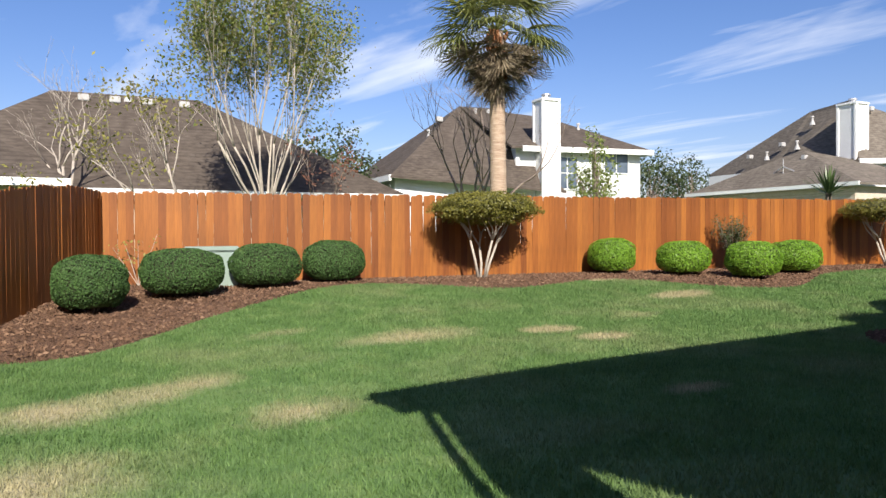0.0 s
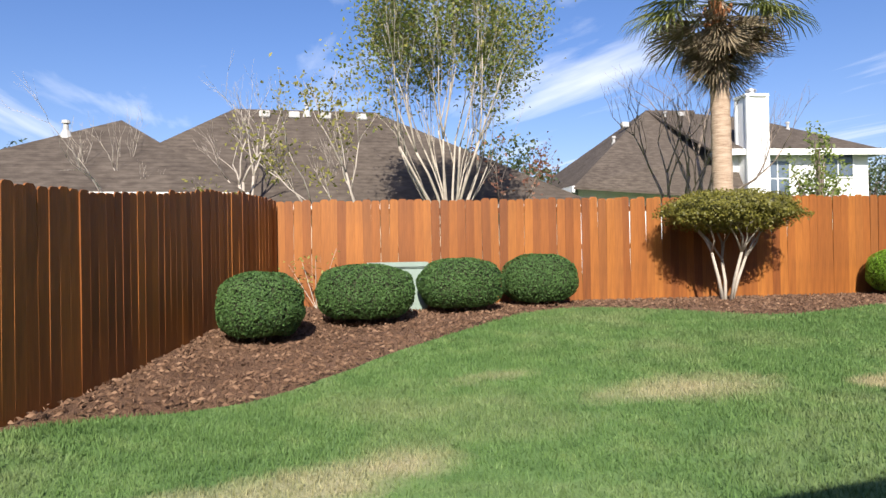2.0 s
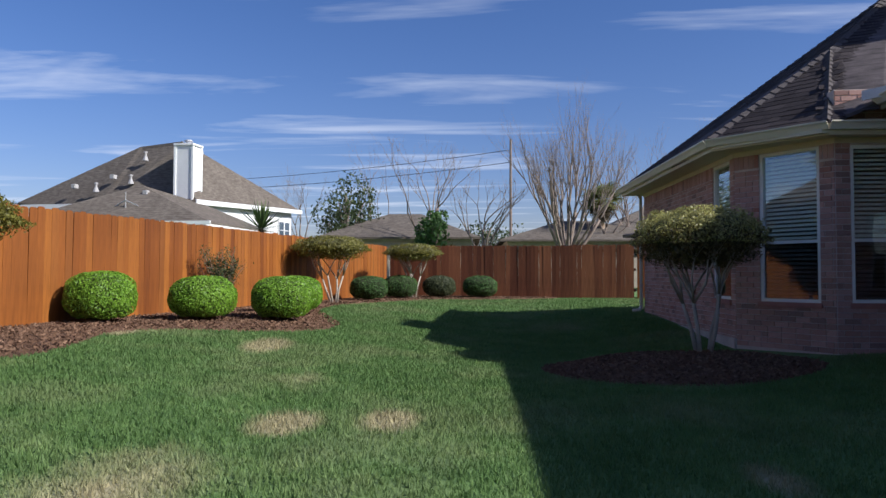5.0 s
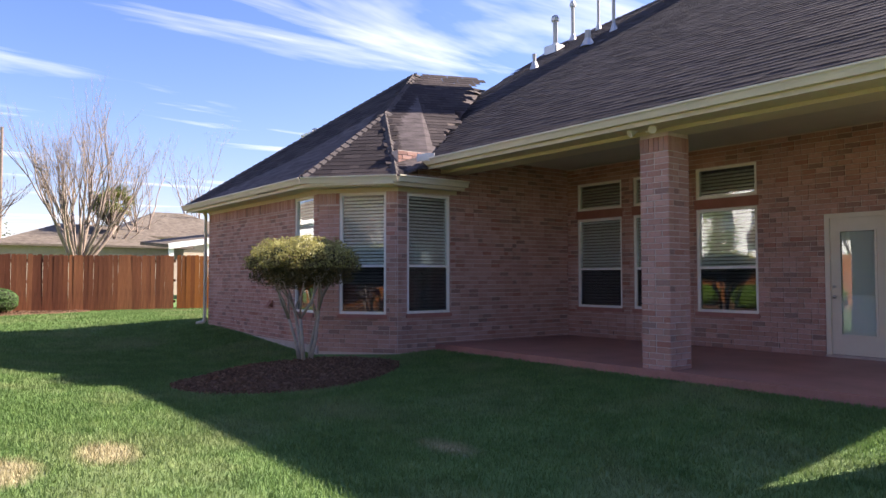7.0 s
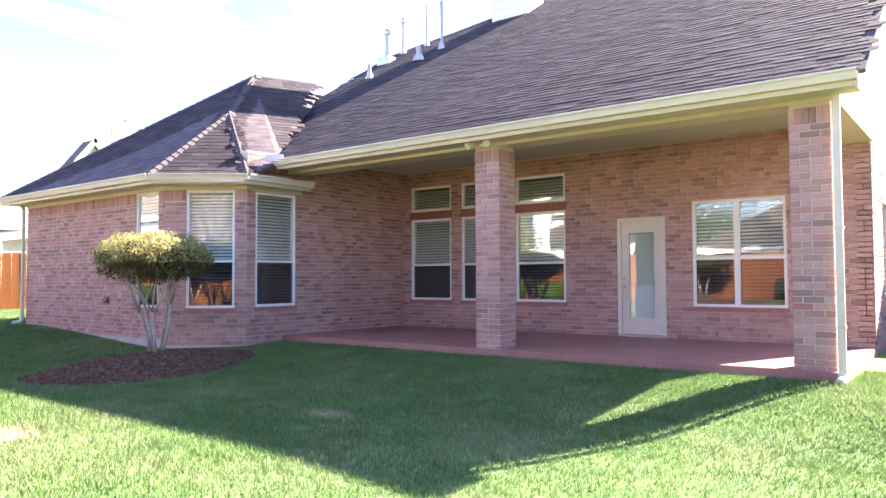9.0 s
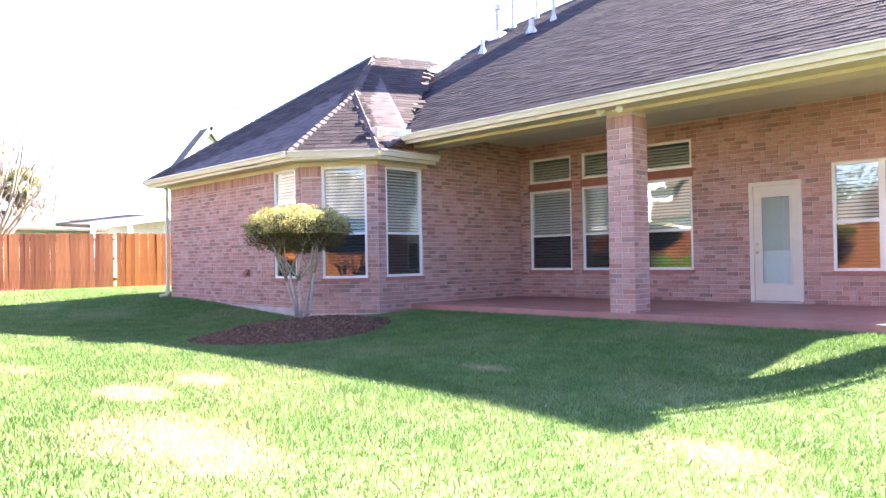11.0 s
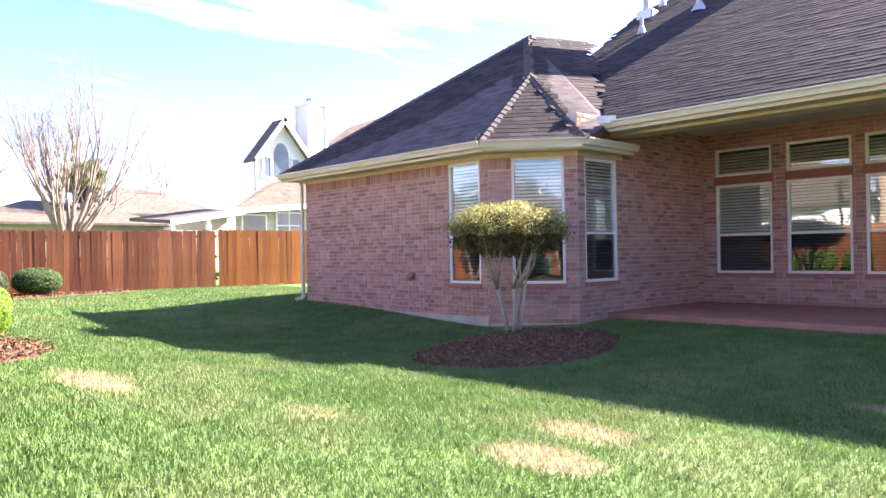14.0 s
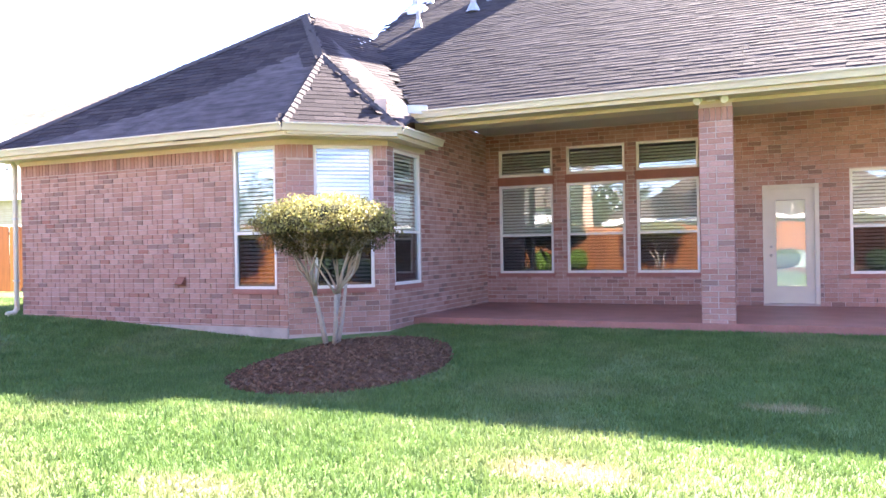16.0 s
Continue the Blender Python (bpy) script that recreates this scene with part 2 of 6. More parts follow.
M_SHINGLE = shingle_mat("asphalt_shingle", (0.028, 0.022, 0.023), (0.04, 0.032, 0.033), (0.06, 0.048, 0.047), True)
M_SHINGLE_FAR = shingle_mat("brown_shingle", (0.06, 0.047, 0.038), (0.08, 0.064, 0.052), (0.105, 0.085, 0.069), False)
M_SHINGLE_TAN = shingle_mat("grey_tan_shingle", (0.1, 0.083, 0.067), (0.135, 0.114, 0.093), (0.17, 0.146, 0.121), False)
M_WHITE = plain("white_paint", (0.78, 0.78, 0.76), 0.55, 0, 0.05, 3)
M_CREAM = plain("cream_trim_paint", (0.56, 0.5, 0.35), 0.5, 0, 0.07, 4)
M_GUTTER = plain("cream_gutter_enamel", (0.6, 0.55, 0.42), 0.35, 0, 0.06, 4)
M_CEIL = plain("painted_ceiling_board", (0.45, 0.42, 0.36), 0.7, 0, 0.06, 3)
M_FRAME = plain("white_aluminium_frame", (0.74, 0.73, 0.68), 0.4, 0, 0.05, 8)
M_SLAT = plain("ivory_blind_slat", (0.74, 0.73, 0.66), 0.6, 0, 0.05, 8)
M_DARK = plain("dark_room", (0.035, 0.035, 0.038), 0.9)
M_ROOM = plain("room_paint", (0.3, 0.28, 0.25), 0.9)
M_DOOR = plain("cream_door_paint", (0.6, 0.55, 0.45), 0.45, 0, 0.05, 5)
M_STEEL = plain("galvanised_steel", (0.5, 0.5, 0.5), 0.45, 0.7, 0.12, 8)
M_PVC = plain("grey_vent_pipe", (0.4, 0.39, 0.38), 0.7)
M_BRASS = plain("brushed_nickel", (0.5, 0.48, 0.44), 0.3, 1.0, 0.08, 20)
M_SIDING = plain("white_lap_siding", (0.72, 0.72, 0.71), 0.55, 0, 0.05, 3)
M_TILEFLOOR = plain("red_stained_concrete", (0.33, 0.155, 0.125), 0.55, 0, 0.22, 2.2, 0.2)
M_SLABEDGE = plain("bare_concrete", (0.42, 0.36, 0.32), 0.9, 0, 0.2, 5)
M_BOX = plain("green_utility_enamel", (0.22, 0.28, 0.24), 0.45, 0, 0.08, 4)
M_BARK_PALE = plain("pale_smooth_bark", (0.38, 0.33, 0.27), 0.8, 0, 0.3, 9, 0.4)
M_BARK = plain("grey_bark", (0.23, 0.18, 0.145), 0.9, 0, 0.3, 9, 0.5)
M_BARK_TAN = plain("sunlit_tan_bark", (0.38, 0.33, 0.28), 0.9, 0, 0.3, 9, 0.5)
k = Mat("palm_trunk", 0.95, 0, 0.2)
rings = k.noise(k.place((1, 1, 7)), 3.2, 5, 0.7)
k.color(k.ramp(rings, (0.25, (0.2, 0.12, 0.075)), (0.5, (0.38, 0.28, 0.2)), (0.75, (0.5, 0.4, 0.3)))).bump(rings, 0.8, 0.03)
M_PALM = k.m
k = Mat("palm_boot", 0.95, 0, 0.2)
rings = k.noise(k.place((1, 1, 3)), 7, 5, 0.7)
k.color(k.ramp(rings, (0.25, (0.1, 0.04, 0.02)), (0.5, (0.26, 0.11, 0.05)), (0.75, (0.42, 0.22, 0.11)))).bump(rings, 0.8, 0.03)
M_BOOT = k.m
M_FROND = leaf_mat("palm_frond_green", (0.07, 0.095, 0.02), (0.14, 0.165, 0.04), (0.3, 0.3, 0.1), 0.3, 0.4)
M_THATCH = leaf_mat("palm_frond_dead", (0.06, 0.04, 0.022), (0.17, 0.125, 0.075), (0.36, 0.3, 0.2), 0.15, 0.8)
M_BOX_LEAF = leaf_mat("boxwood_leaf", (0.028, 0.062, 0.017), (0.06, 0.125, 0.031), (0.1, 0.185, 0.05), 0.28, 0.68)
M_LIME_LEAF = leaf_mat("lime_shrub_leaf", (0.08, 0.17, 0.012), (0.17, 0.33, 0.026), (0.27, 0.46, 0.05), 0.35, 0.4)
M_GREY_LEAF = leaf_mat("greyish_shrub_leaf", (0.035, 0.05, 0.02), (0.07, 0.085, 0.035), (0.12, 0.13, 0.06), 0.3, 0.5)
M_OLIVE_LEAF = leaf_mat("olive_crown_leaf", (0.07, 0.072, 0.014), (0.15, 0.145, 0.028), (0.25, 0.225, 0.045), 0.3, 0.45)
M_GOLD_LEAF = leaf_mat("golden_crown_leaf", (0.13, 0.115, 0.035), (0.3, 0.28, 0.085), (0.5, 0.48, 0.18), 0.4, 0.45)
M_SPRING_LEAF = leaf_mat("young_spring_leaf", (0.1, 0.15, 0.03), (0.17, 0.22, 0.05), (0.27, 0.3, 0.09), 0.45, 0.45)
M_YELLOW_LEAF = leaf_mat("yellow_green_leaf", (0.14, 0.14, 0.03), (0.24, 0.23, 0.05), (0.36, 0.33, 0.1), 0.45, 0.5)
M_RED_LEAF = leaf_mat("red_brown_leaf", (0.12, 0.04, 0.03), (0.22, 0.09, 0.06), (0.3, 0.16, 0.1), 0.4, 0.5)
M_OAK_LEAF = leaf_mat("evergreen_oak_leaf", (0.025, 0.04, 0.015), (0.05, 0.075, 0.025), (0.085, 0.11, 0.04), 0.25, 0.5)
M_YUCCA = leaf_mat("yucca_leaf", (0.03, 0.06, 0.02), (0.06, 0.1, 0.03), (0.1, 0.15, 0.05), 0.2, 0.4)
k = Mat("shredded_mulch", 0.97, 0, 0.15)
v = k.place()
ch = k.noise(v, 26, 6, 0.8)
k.color(k.mix(0.5, k.ramp(ch, (0.25, (0.07, 0.04, 0.025)), (0.5, (0.165, 0.095, 0.06)), (0.8, (0.28, 0.17, 0.11))), k.ramp(k.noise(v, 1.6, 4), (0.3, (0.65, 0.6, 0.58)), (0.7, (1.3, 1.3, 1.3))), "MULTIPLY")).bump(ch, 1.0, 0.04)
M_MULCH = k.m
k = Mat("mulch_shard", 0.95, 0, 0.15)
k.color(k.ramp(k.island(), (0.0, (0.085, 0.048, 0.03)), (0.7, (0.165, 0.095, 0.06)), (1.0, (0.25, 0.155, 0.1))))
M_SHARD = k.m


def glass_mat(name, tint, ior):
    m = bpy.data.materials.new(name)
    m.use_nodes = True
    n, l = m.node_tree.nodes, m.node_tree.links
    n.remove(n["Principled BSDF"])
    tr, gl, mx, fr = n.new("ShaderNodeBsdfTransparent"), n.new("ShaderNodeBsdfGlossy"), n.new("ShaderNodeMixShader"), n.new("ShaderNodeLayerWeight")
    tr.inputs[0].default_value = (*tint, 1)
    gl.inputs["Roughness"].default_value = 0.015
    gl.inputs[0].default_value = (0.95, 0.97, 1, 1)
    fr.inputs["Blend"].default_value = 0.5
    pw, ma = n.new("ShaderNodeMath"), n.new("ShaderNodeMath")
    pw.operation, ma.operation = "POWER", "MULTIPLY_ADD"
    pw.inputs[1].default_value = 3.0
    ma.inputs[1].default_value, ma.inputs[2].default_value = 0.75, ((ior - 1) / (ior + 1)) ** 2
    nt, bp, g = n.new("ShaderNodeTexNoise"), n.new("ShaderNodeBump"), n.new("ShaderNodeNewGeometry")
    nt.inputs["Scale"].default_value, nt.inputs["Detail"].default_value = 1.6, 1
    bp.inputs["Strength"].default_value, bp.inputs["Distance"].default_value = 0.12, 0.02
    l.new(g.outputs["Position"], nt.inputs["Vector"])
    l.new(nt.outputs["Fac"], bp.inputs["Height"])
    l.new(bp.outputs[0], gl.inputs["Normal"])
    l.new(fr.outputs["Facing"], pw.inputs[0])
    l.new(pw.outputs[0], ma.inputs[0])
    l.new(ma.outputs[0], mx.inputs[0])
    l.new(tr.outputs[0], mx.inputs[1])
    l.new(gl.outputs[0], mx.inputs[2])
    l.new(mx.outputs[0], n["Material Output"].inputs[0])
    return m


M_GLASS = glass_mat("window_glass", (0.9, 0.95, 0.93), 2.0)
M_SCREEN = glass_mat("screened_glass", (0.46, 0.48, 0.49), 1.7)
k = Mat("far_window", 0.08, 0, 0.8)
k.color(k.ramp(k.noise(k.place(), 0.8), (0.3, (0.05, 0.07, 0.1)), (0.7, (0.13, 0.16, 0.2))))
M_FARGLASS = k.m
k = Mat("lamp_glass", 0.3, 0, 0.5)
k.color((0.8, 0.78, 0.7))
M_LAMP = k.m

# ---- building blocks ----


def mesh_from(name, verts, faces, mat, smooth=False):
    me = bpy.data.meshes.new(name)
    me.from_pydata([tuple(q) for q in verts], [], faces)
    me.materials.append(mat)
    if smooth:
        me.polygons.foreach_set("use_smooth", [True] * len(me.polygons))
    me.update()
    return me


def attach(ob, parent):
    ob.parent = parent
    return ob


def part(name, bm, material, parent, label="", smooth=False):
    """Links a bmesh, or a ready mesh, as one mesh object under its thing."""
    if isinstance(bm, bmesh.types.BMesh):
        me = bpy.data.meshes.new(name)
        bm.normal_update()
        bm.to_mesh(me)
        bm.free()
        me.materials.append(material)
        if smooth:
            me.polygons.foreach_set("use_smooth", [True] * len(me.polygons))
    else:
        me = bm
    ob = new(name, me)
    if parent is not None:
        ob.parent = parent
    if label:
        ob["label"] = label
    return ob


def thing(name, label, category, at=(0, 0, 0), rz=0, group="", kind=""):
    ob = new(name)
    ob.empty_display_size = 0.1
    ob.matrix_basis = pose(*at, 0, 0, rz)
    return tagged(ob, label, category, group, kind)


def add_box(bm, x0, x1, y0, y1, z0, z1, m=None, bevel=0.0):
    r = bmesh.ops.create_cube(bm, size=1)
    t = Matrix.Translation(((x0 + x1) / 2, (y0 + y1) / 2, (z0 + z1) / 2)) @ Matrix.Diagonal((x1 - x0, y1 - y0, z1 - z0, 1))
    bmesh.ops.transform(bm, matrix=(m @ t) if m else t, verts=r["verts"])
    if bevel:
        es = {e for v in r["verts"] for e in v.link_edges}
        bmesh.ops.bevel(bm, geom=list(es), offset=bevel, segments=2, affect="EDGES")
    return bm


def box(x0, x1, y0, y1, z0, z1, m=None, bevel=0.0):
    return add_box(bmesh.new(), x0, x1, y0, y1, z0, z1, m, bevel)


def prism(pts, thick, normal=None):
    """A flat polygon given thickness below itself."""
    bm = bmesh.new()
    p = [Vector(q) for q in pts]
    n = Vector(normal) if normal else (p[1] - p[0]).cross(p[2] - p[0]).normalized()
    top = [bm.verts.new(q) for q in p]
    low = [bm.verts.new(q - n * thick) for q in p]
    bm.faces.new(top)
    bm.faces.new(low[::-1])
    for i in range(len(p)):
        j = (i + 1) % len(p)
        bm.faces.new((top[j], top[i], low[i], low[j]))
    bmesh.ops.recalc_face_normals(bm, faces=bm.faces)
    return bm


def tube(bm, pts, radii, seg=6):
    """A tapered round limb along points."""
    rings = []
    up = Vector((0.13, 0.31, 1)).normalized()
    for i, p in enumerate(pts):
        d = (Vector(pts[min(i + 1, len(pts) - 1)]) - Vector(pts[max(i - 1, 0)])).normalized()
        a = d.cross(up)
        a = a.normalized() if a.length > 1e-3 else Vector((1, 0, 0))
        b = d.cross(a)
        rings.append([bm.verts.new(Vector(p) + (a * math.cos(2 * math.pi * j / seg) + b * math.sin(2 * math.pi * j / seg)) * radii[i]) for j in range(seg)])
    for r0, r1 in zip(rings, rings[1:]):
        for j in range(seg):
            bm.faces.new((r0[j], r0[(j + 1) % seg], r1[(j + 1) % seg], r1[j]))
    bm.faces.new(rings[0][::-1])
    bm.faces.new(rings[-1])
    return bm


def smoothstep(a, b, x):
    t = min(1, max(0, (x - a) / (b - a)))
    return t * t * (3 - 2 * t)


# ---- the plan ----
FENCE_A, FENCE_S = 16.85, -0.235
FENCE_H = 1.78
CORNER_W = (0.89, 16.64)
CORNER_E = (25.7, 10.81)


def fence_y(x):
    return FENCE_A + FENCE_S * x


def ground_z(x, y):
    """Height of the lawn: a shallow dish that rises to the fences and to the house."""
    north = smoothstep(6.4, 1.2, fence_y(x) - y)
    east = 0.95 * smoothstep(11, 21, x) * smoothstep(4, 12, abs(y - 8) + x * 0.45)
    z = -0.1 + 0.34 * (1 - (1 - north) * (1 - east))
    z -= 0.09 * math.exp(-((y - 6.2) / 2.2) ** 2) * (1 - east) * (1 - north)
    z += 0.12 * smoothstep(5.0, 2.2, y) * (1 - east) + 0.2 * smoothstep(5.6, 3.95, y) * smoothstep(9.8, 16, x) * (1 - east)
    z -= 0.13 * smoothstep(4.0, -0.5, x) * smoothstep(3.0, 6.0, y) * (1 - north)
    z += 0.12 * smoothstep(1.5, 0.2, x - CORNER_W[0] + (CORNER_W[1] - y) * 0.42) * smoothstep(2.0, 7.0, y) * (1 - north)
    return z


# front edge of the planting bed along the fences
EDGE = [(-1.72, 10.4), (-0.55, 10.85), (0.5, 11.35), (1.55, 12.15), (2.9, 13.1), (4.3, 14.1), (5.3, 14.35), (6.2, 13.6), (7.15, 12.55), (8.4, 12.5),
        (9.6, 12.7), (10.4, 12.3), (11.0, 11.3), (11.9, 10.45), (12.9, 10.2), (14.0, 10.6), (15.4, 11.1), (17.2, 11.2), (18.2, 11.15), (19.5, 10.6), (20.9, 9.9), (22.2, 9.3), (22.9, 8.4), (23.2, 7.2), (23.5, 6.0), (24.3, 4.9)]


def edge_points(n):
    """n points evenly along the smoothed bed edge."""
    p = [Vector((*q, 0)) for q in EDGE]
    out = []
    for i in range(len(p) - 1):
        a, b, c, d = p[max(i - 1, 0)], p[i], p[i + 1], p[min(i + 2, len(p) - 1)]
        for s in range(12):
            t = s / 12
            out.append(0.5 * ((2 * b) + (c - a) * t + (2 * a - 5 * b + 4 * c - d) * t * t + (3 * b - a - 3 * c + d) * t ** 3))
    out.append(p[-1])
    return out


def west_x(y):
    return CORNER_W[0] - (CORNER_W[1] - y) * 0.42


def east_x(y):
    return CORNER_E[0] - (CORNER_E[1] - y) * 0.179


BED = edge_points(0)
BEDX = np.array([q.x for q in BED])
BEDY = np.array([q.y for q in BED])


def in_bed(x, y):
    """True where mulch covers the ground along the fences."""
    if x > 21.0 and 4.9 < y < 9.9:
        return x > np.interp(y, BEDY[::-1][: 60], BEDX[::-1][: 60])
    if y < 9.3 and x > 20 or y < 9.9 and x < 20:
        return False
    return y > np.interp(x, BEDX, BEDY)


# round bed at the house corner: centre and half sizes
HB = (9.2, 5.2, 1.2, 1.75)


def bed_z(x, y):
    return ground_z(x, y) + 0.05


def house_bed_z(x, y):
    r = math.sqrt(((x - HB[0]) / HB[2]) ** 2 + ((y - HB[1]) / HB[3]) ** 2)
    return ground_z(x, y) + 0.16 * smoothstep(1.02, 0.45, r) + 0.01

# ---- ground, lawn, beds ----


def build_ground():
    xs = [-900, -400, -160, -70, -30, -14] + [-8 + 0.5 * i for i in range(75)] + [31, 36, 45, 70, 120, 300, 900]
    ys = [-900, -400, -160, -70, -30, -14, -8, -4] + [-1 + 0.5 * i for i in range(39)] + [19.5, 22, 28, 40, 70, 160, 400, 900]
    verts = [(x, y, ground_z(x, y) + (0.012 * noise.noise((x * 0.9, y * 0.9, 0)) if abs(x) < 40 else 0)) for y in ys for x in xs]
    w = len(xs)
    faces = [(j * w + i, j * w + i + 1, (j + 1) * w + i + 1, (j + 1) * w + i) for j in range(len(ys) - 1) for i in range(w - 1)]
    g = new("ground", mesh_from("ground", verts, faces, M_LAWN, True))
    tagged(g, "mown lawn ground with dried straw-coloured spots", "ground", kind="structure")


def build_bed():
    pts = edge_points(0)
    rows = 14
    verts, faces = [], []
    for q in pts:
        if q.x < 3.4:
            k = (q.x - EDGE[0][0]) / (3.4 - EDGE[0][0])
            wy = EDGE[0][1] + (CORNER_W[1] - EDGE[0][1]) * min(1, k / 0.55)
            fx = CORNER_W[0] + (3.4 - CORNER_W[0]) * max(0, (k - 0.55) / 0.45)
            f = Vector((west_x(wy) - 0.02, wy, 0)) if k < 0.55 else Vector((fx, fence_y(fx) + 0.02, 0))
        elif q.x < 20.5:
            f = Vector((q.x, fence_y(q.x) + 0.02, 0))
        elif q.x < 22.7:
            fx = 20.5 + (q.x - 20.5) / 2.2 * (CORNER_E[0] - 20.5)
            f = Vector((fx, fence_y(fx) + 0.02, 0))
        else:
            ey = CORNER_E[1] - (CORNER_E[1] - 4.9) * (q.x - 22.7) / 1.6
            f = Vector((east_x(ey) + 0.02, ey, 0))
        for r in range(rows + 1):
            p = q.lerp(f, r / rows)
            lift = 0.0 if r == 0 else 0.045 + 0.035 * noise.noise((p.x * 2.1, p.y * 2.1, 3.1)) + 0.02 * noise.noise((p.x * 7, p.y * 7, 1))
            verts.append((p.x, p.y, ground_z(p.x, p.y) + lift - (0.03 if r == 0 else 0)))
    w = rows + 1
    faces = [(j * w + i, (j + 1) * w + i, (j + 1) * w + i + 1, j * w + i + 1) for j in range(len(pts) - 1) for i in range(rows)]
    b = new("mulch_bed", mesh_from("mulch_bed", verts, faces, M_MULCH, True))
    tagged(b, "brown shredded bark mulch bed along the fence", "flower bed", kind="structure")
    # round bed at the corner of the house
    verts, faces, n, rr = [(HB[0], HB[1], house_bed_z(HB[0], HB[1]))], [], 48, 12
    for r in range(1, rr + 1):
        for a in range(n):
            t = 2 * math.pi * a / n
            s = r / rr
            x, y = HB[0] + HB[2] * s * math.cos(t), HB[1] + HB[3] * s * math.sin(t)
            verts.append((x, y, house_bed_z(x, y) + (0.03 * noise.noise((x * 5, y * 5, 0)) if r < rr else -0.04)))
    for a in range(n):
        faces.append((0, 1 + a, 1 + (a + 1) % n))
        for r in range(rr - 1):
            o = 1 + r * n
            faces.append((o + a, o + n + a, o + n + (a + 1) % n, o + (a + 1) % n))
    hb = new("mulch_mound", mesh_from("mulch_mound", verts, faces, M_MULCH, True))
    tagged(hb, "round mulch mound at the corner of the brick house", "flower bed", kind="structure")


def build_shards():
    rng = np.random.default_rng(5)
    verts, faces = [], []
    spots = []
    while len(spots) < 21000:
        x, y = rng.uniform(-2.2, 25.2), rng.uniform(4.9, 16.7)
        if y < fence_y(x) - 0.03 and west_x(y) < x < east_x(y) and in_bed(x, y):
            spots.append((x, y, bed_z(x, y)))
    for _ in range(5000):
        a, r = rng.uniform(0, 2 * math.pi), math.sqrt(rng.uniform(0, 1)) * 0.99
        x, y = HB[0] + HB[2] * r * math.cos(a), HB[1] + HB[3] * r * math.sin(a)
        spots.append((x, y, house_bed_z(x, y) + 0.01))
    for x, y, z in spots:
        ln, w, a = rng.uniform(0.014, 0.042), rng.uniform(0.003, 0.008), rng.uniform(0, 2 * math.pi)
        c, s, t = math.cos(a), math.sin(a), rng.uniform(-0.02, 0.03)
        o = len(verts)
        z += rng.uniform(0.0, 0.02)
        verts += [(x - c * ln, y - s * ln, z), (x - s * w, y + c * w, z + 0.012), (x + c * ln, y + s * ln, z + t), (x + s * w, y - c * w, z - 0.01), (x, y, z + 0.02)]
        faces += [(o, o + 1, o + 4), (o + 1, o + 2, o + 4), (o + 2, o + 3, o + 4), (o + 3, o, o + 4)]
    sh = new("mulch_shards", mesh_from("mulch_shards", verts, faces, M_SHARD))
    tagged(sh, "loose shredded bark pieces on the planting beds", "mulch", kind="stuff")


def build_grass():
    """Short turf blades, denser where the walk passes."""
    rng = np.random.default_rng(11)
    n = 1200000
    x = rng.uniform(-5.2, 25.5, n)
    y = rng.uniform(1.0, 15.2, n)
    # thin out with distance from the stretch of lawn that is walked over
    d = np.hypot(np.maximum(0, np.abs(x - 1.5) - 3.5), np.maximum(0, np.abs(y - 7.5) - 5))
    keep = rng.uniform(0, 1, n) < np.clip(1.15 - d / 16, 0.28, 1)
    x, y = x[keep], y[keep]
    by = np.interp(x, BEDX[:-60], BEDY[:-60])
    ok = (y < by + 0.05) & ~(((x - HB[0]) / HB[2]) ** 2 + ((y - HB[1]) / HB[3]) ** 2 < 0.98)
    ok &= ~((y < 2.2) & (x > 0.3) & (x < 9.9)) & ~((x > 9.6) & (y < 3.95) & (x < 16.8))
    ok &= ~((x > 9.6) & (x < 11.1) & (y < 2.9 + (x - 9.7) * 0.75))
    ok &= x > CORNER_W[0] - (CORNER_W[1] - y) * 0.42 + 0.05
    ok &= ~((x > 20.9) & (y > 4.9) & (x > np.interp(y, BEDY[::-1][:60], BEDX[::-1][:60])))
    x, y = x[ok], y[ok]
    m = len(x)
    z = np.array([ground_z(a, b) for a, b in zip(x, y)])
    far = np.clip(np.hypot(x - 1, y - 8) / 14, 0, 1)
    h = rng.uniform(0.022, 0.05, m) * (1 + 0.25 * far)
    w = rng.uniform(0.0025, 0.0045, m) * (1 + 2.2 * far)
    a = rng.uniform(0, 2 * math.pi, m)
    lean = rng.uniform(0.005, 0.035, m)
    la = rng.uniform(0, 2 * math.pi, m)
    co = np.zeros((m, 3, 3), np.float32)
    co[:, 0] = np.stack((x - np.cos(a) * w, y - np.sin(a) * w, z - 0.004), 1)
    co[:, 1] = np.stack((x + np.cos(a) * w, y + np.sin(a) * w, z - 0.004), 1)
    co[:, 2] = np.stack((x + np.cos(la) * lean, y + np.sin(la) * lean, z + h), 1)
    me = bpy.data.meshes.new("lawn_grass")
    me.vertices.add(m * 3)
    me.vertices.foreach_set("co", co.ravel())
    me.loops.add(m * 3)
    me.loops.foreach_set("vertex_index", np.arange(m * 3, dtype=np.int32))
    me.polygons.add(m)
    me.polygons.foreach_set("loop_start", np.arange(0, m * 3, 3, dtype=np.int32))
    me.update(calc_edges=True)
    me.materials.append(M_BLADE)
    g = new("lawn_grass", me)
    tagged(g, "short mown green grass blades of the lawn", "grass", kind="stuff")


build_ground()
build_bed()

# ---- fences ----


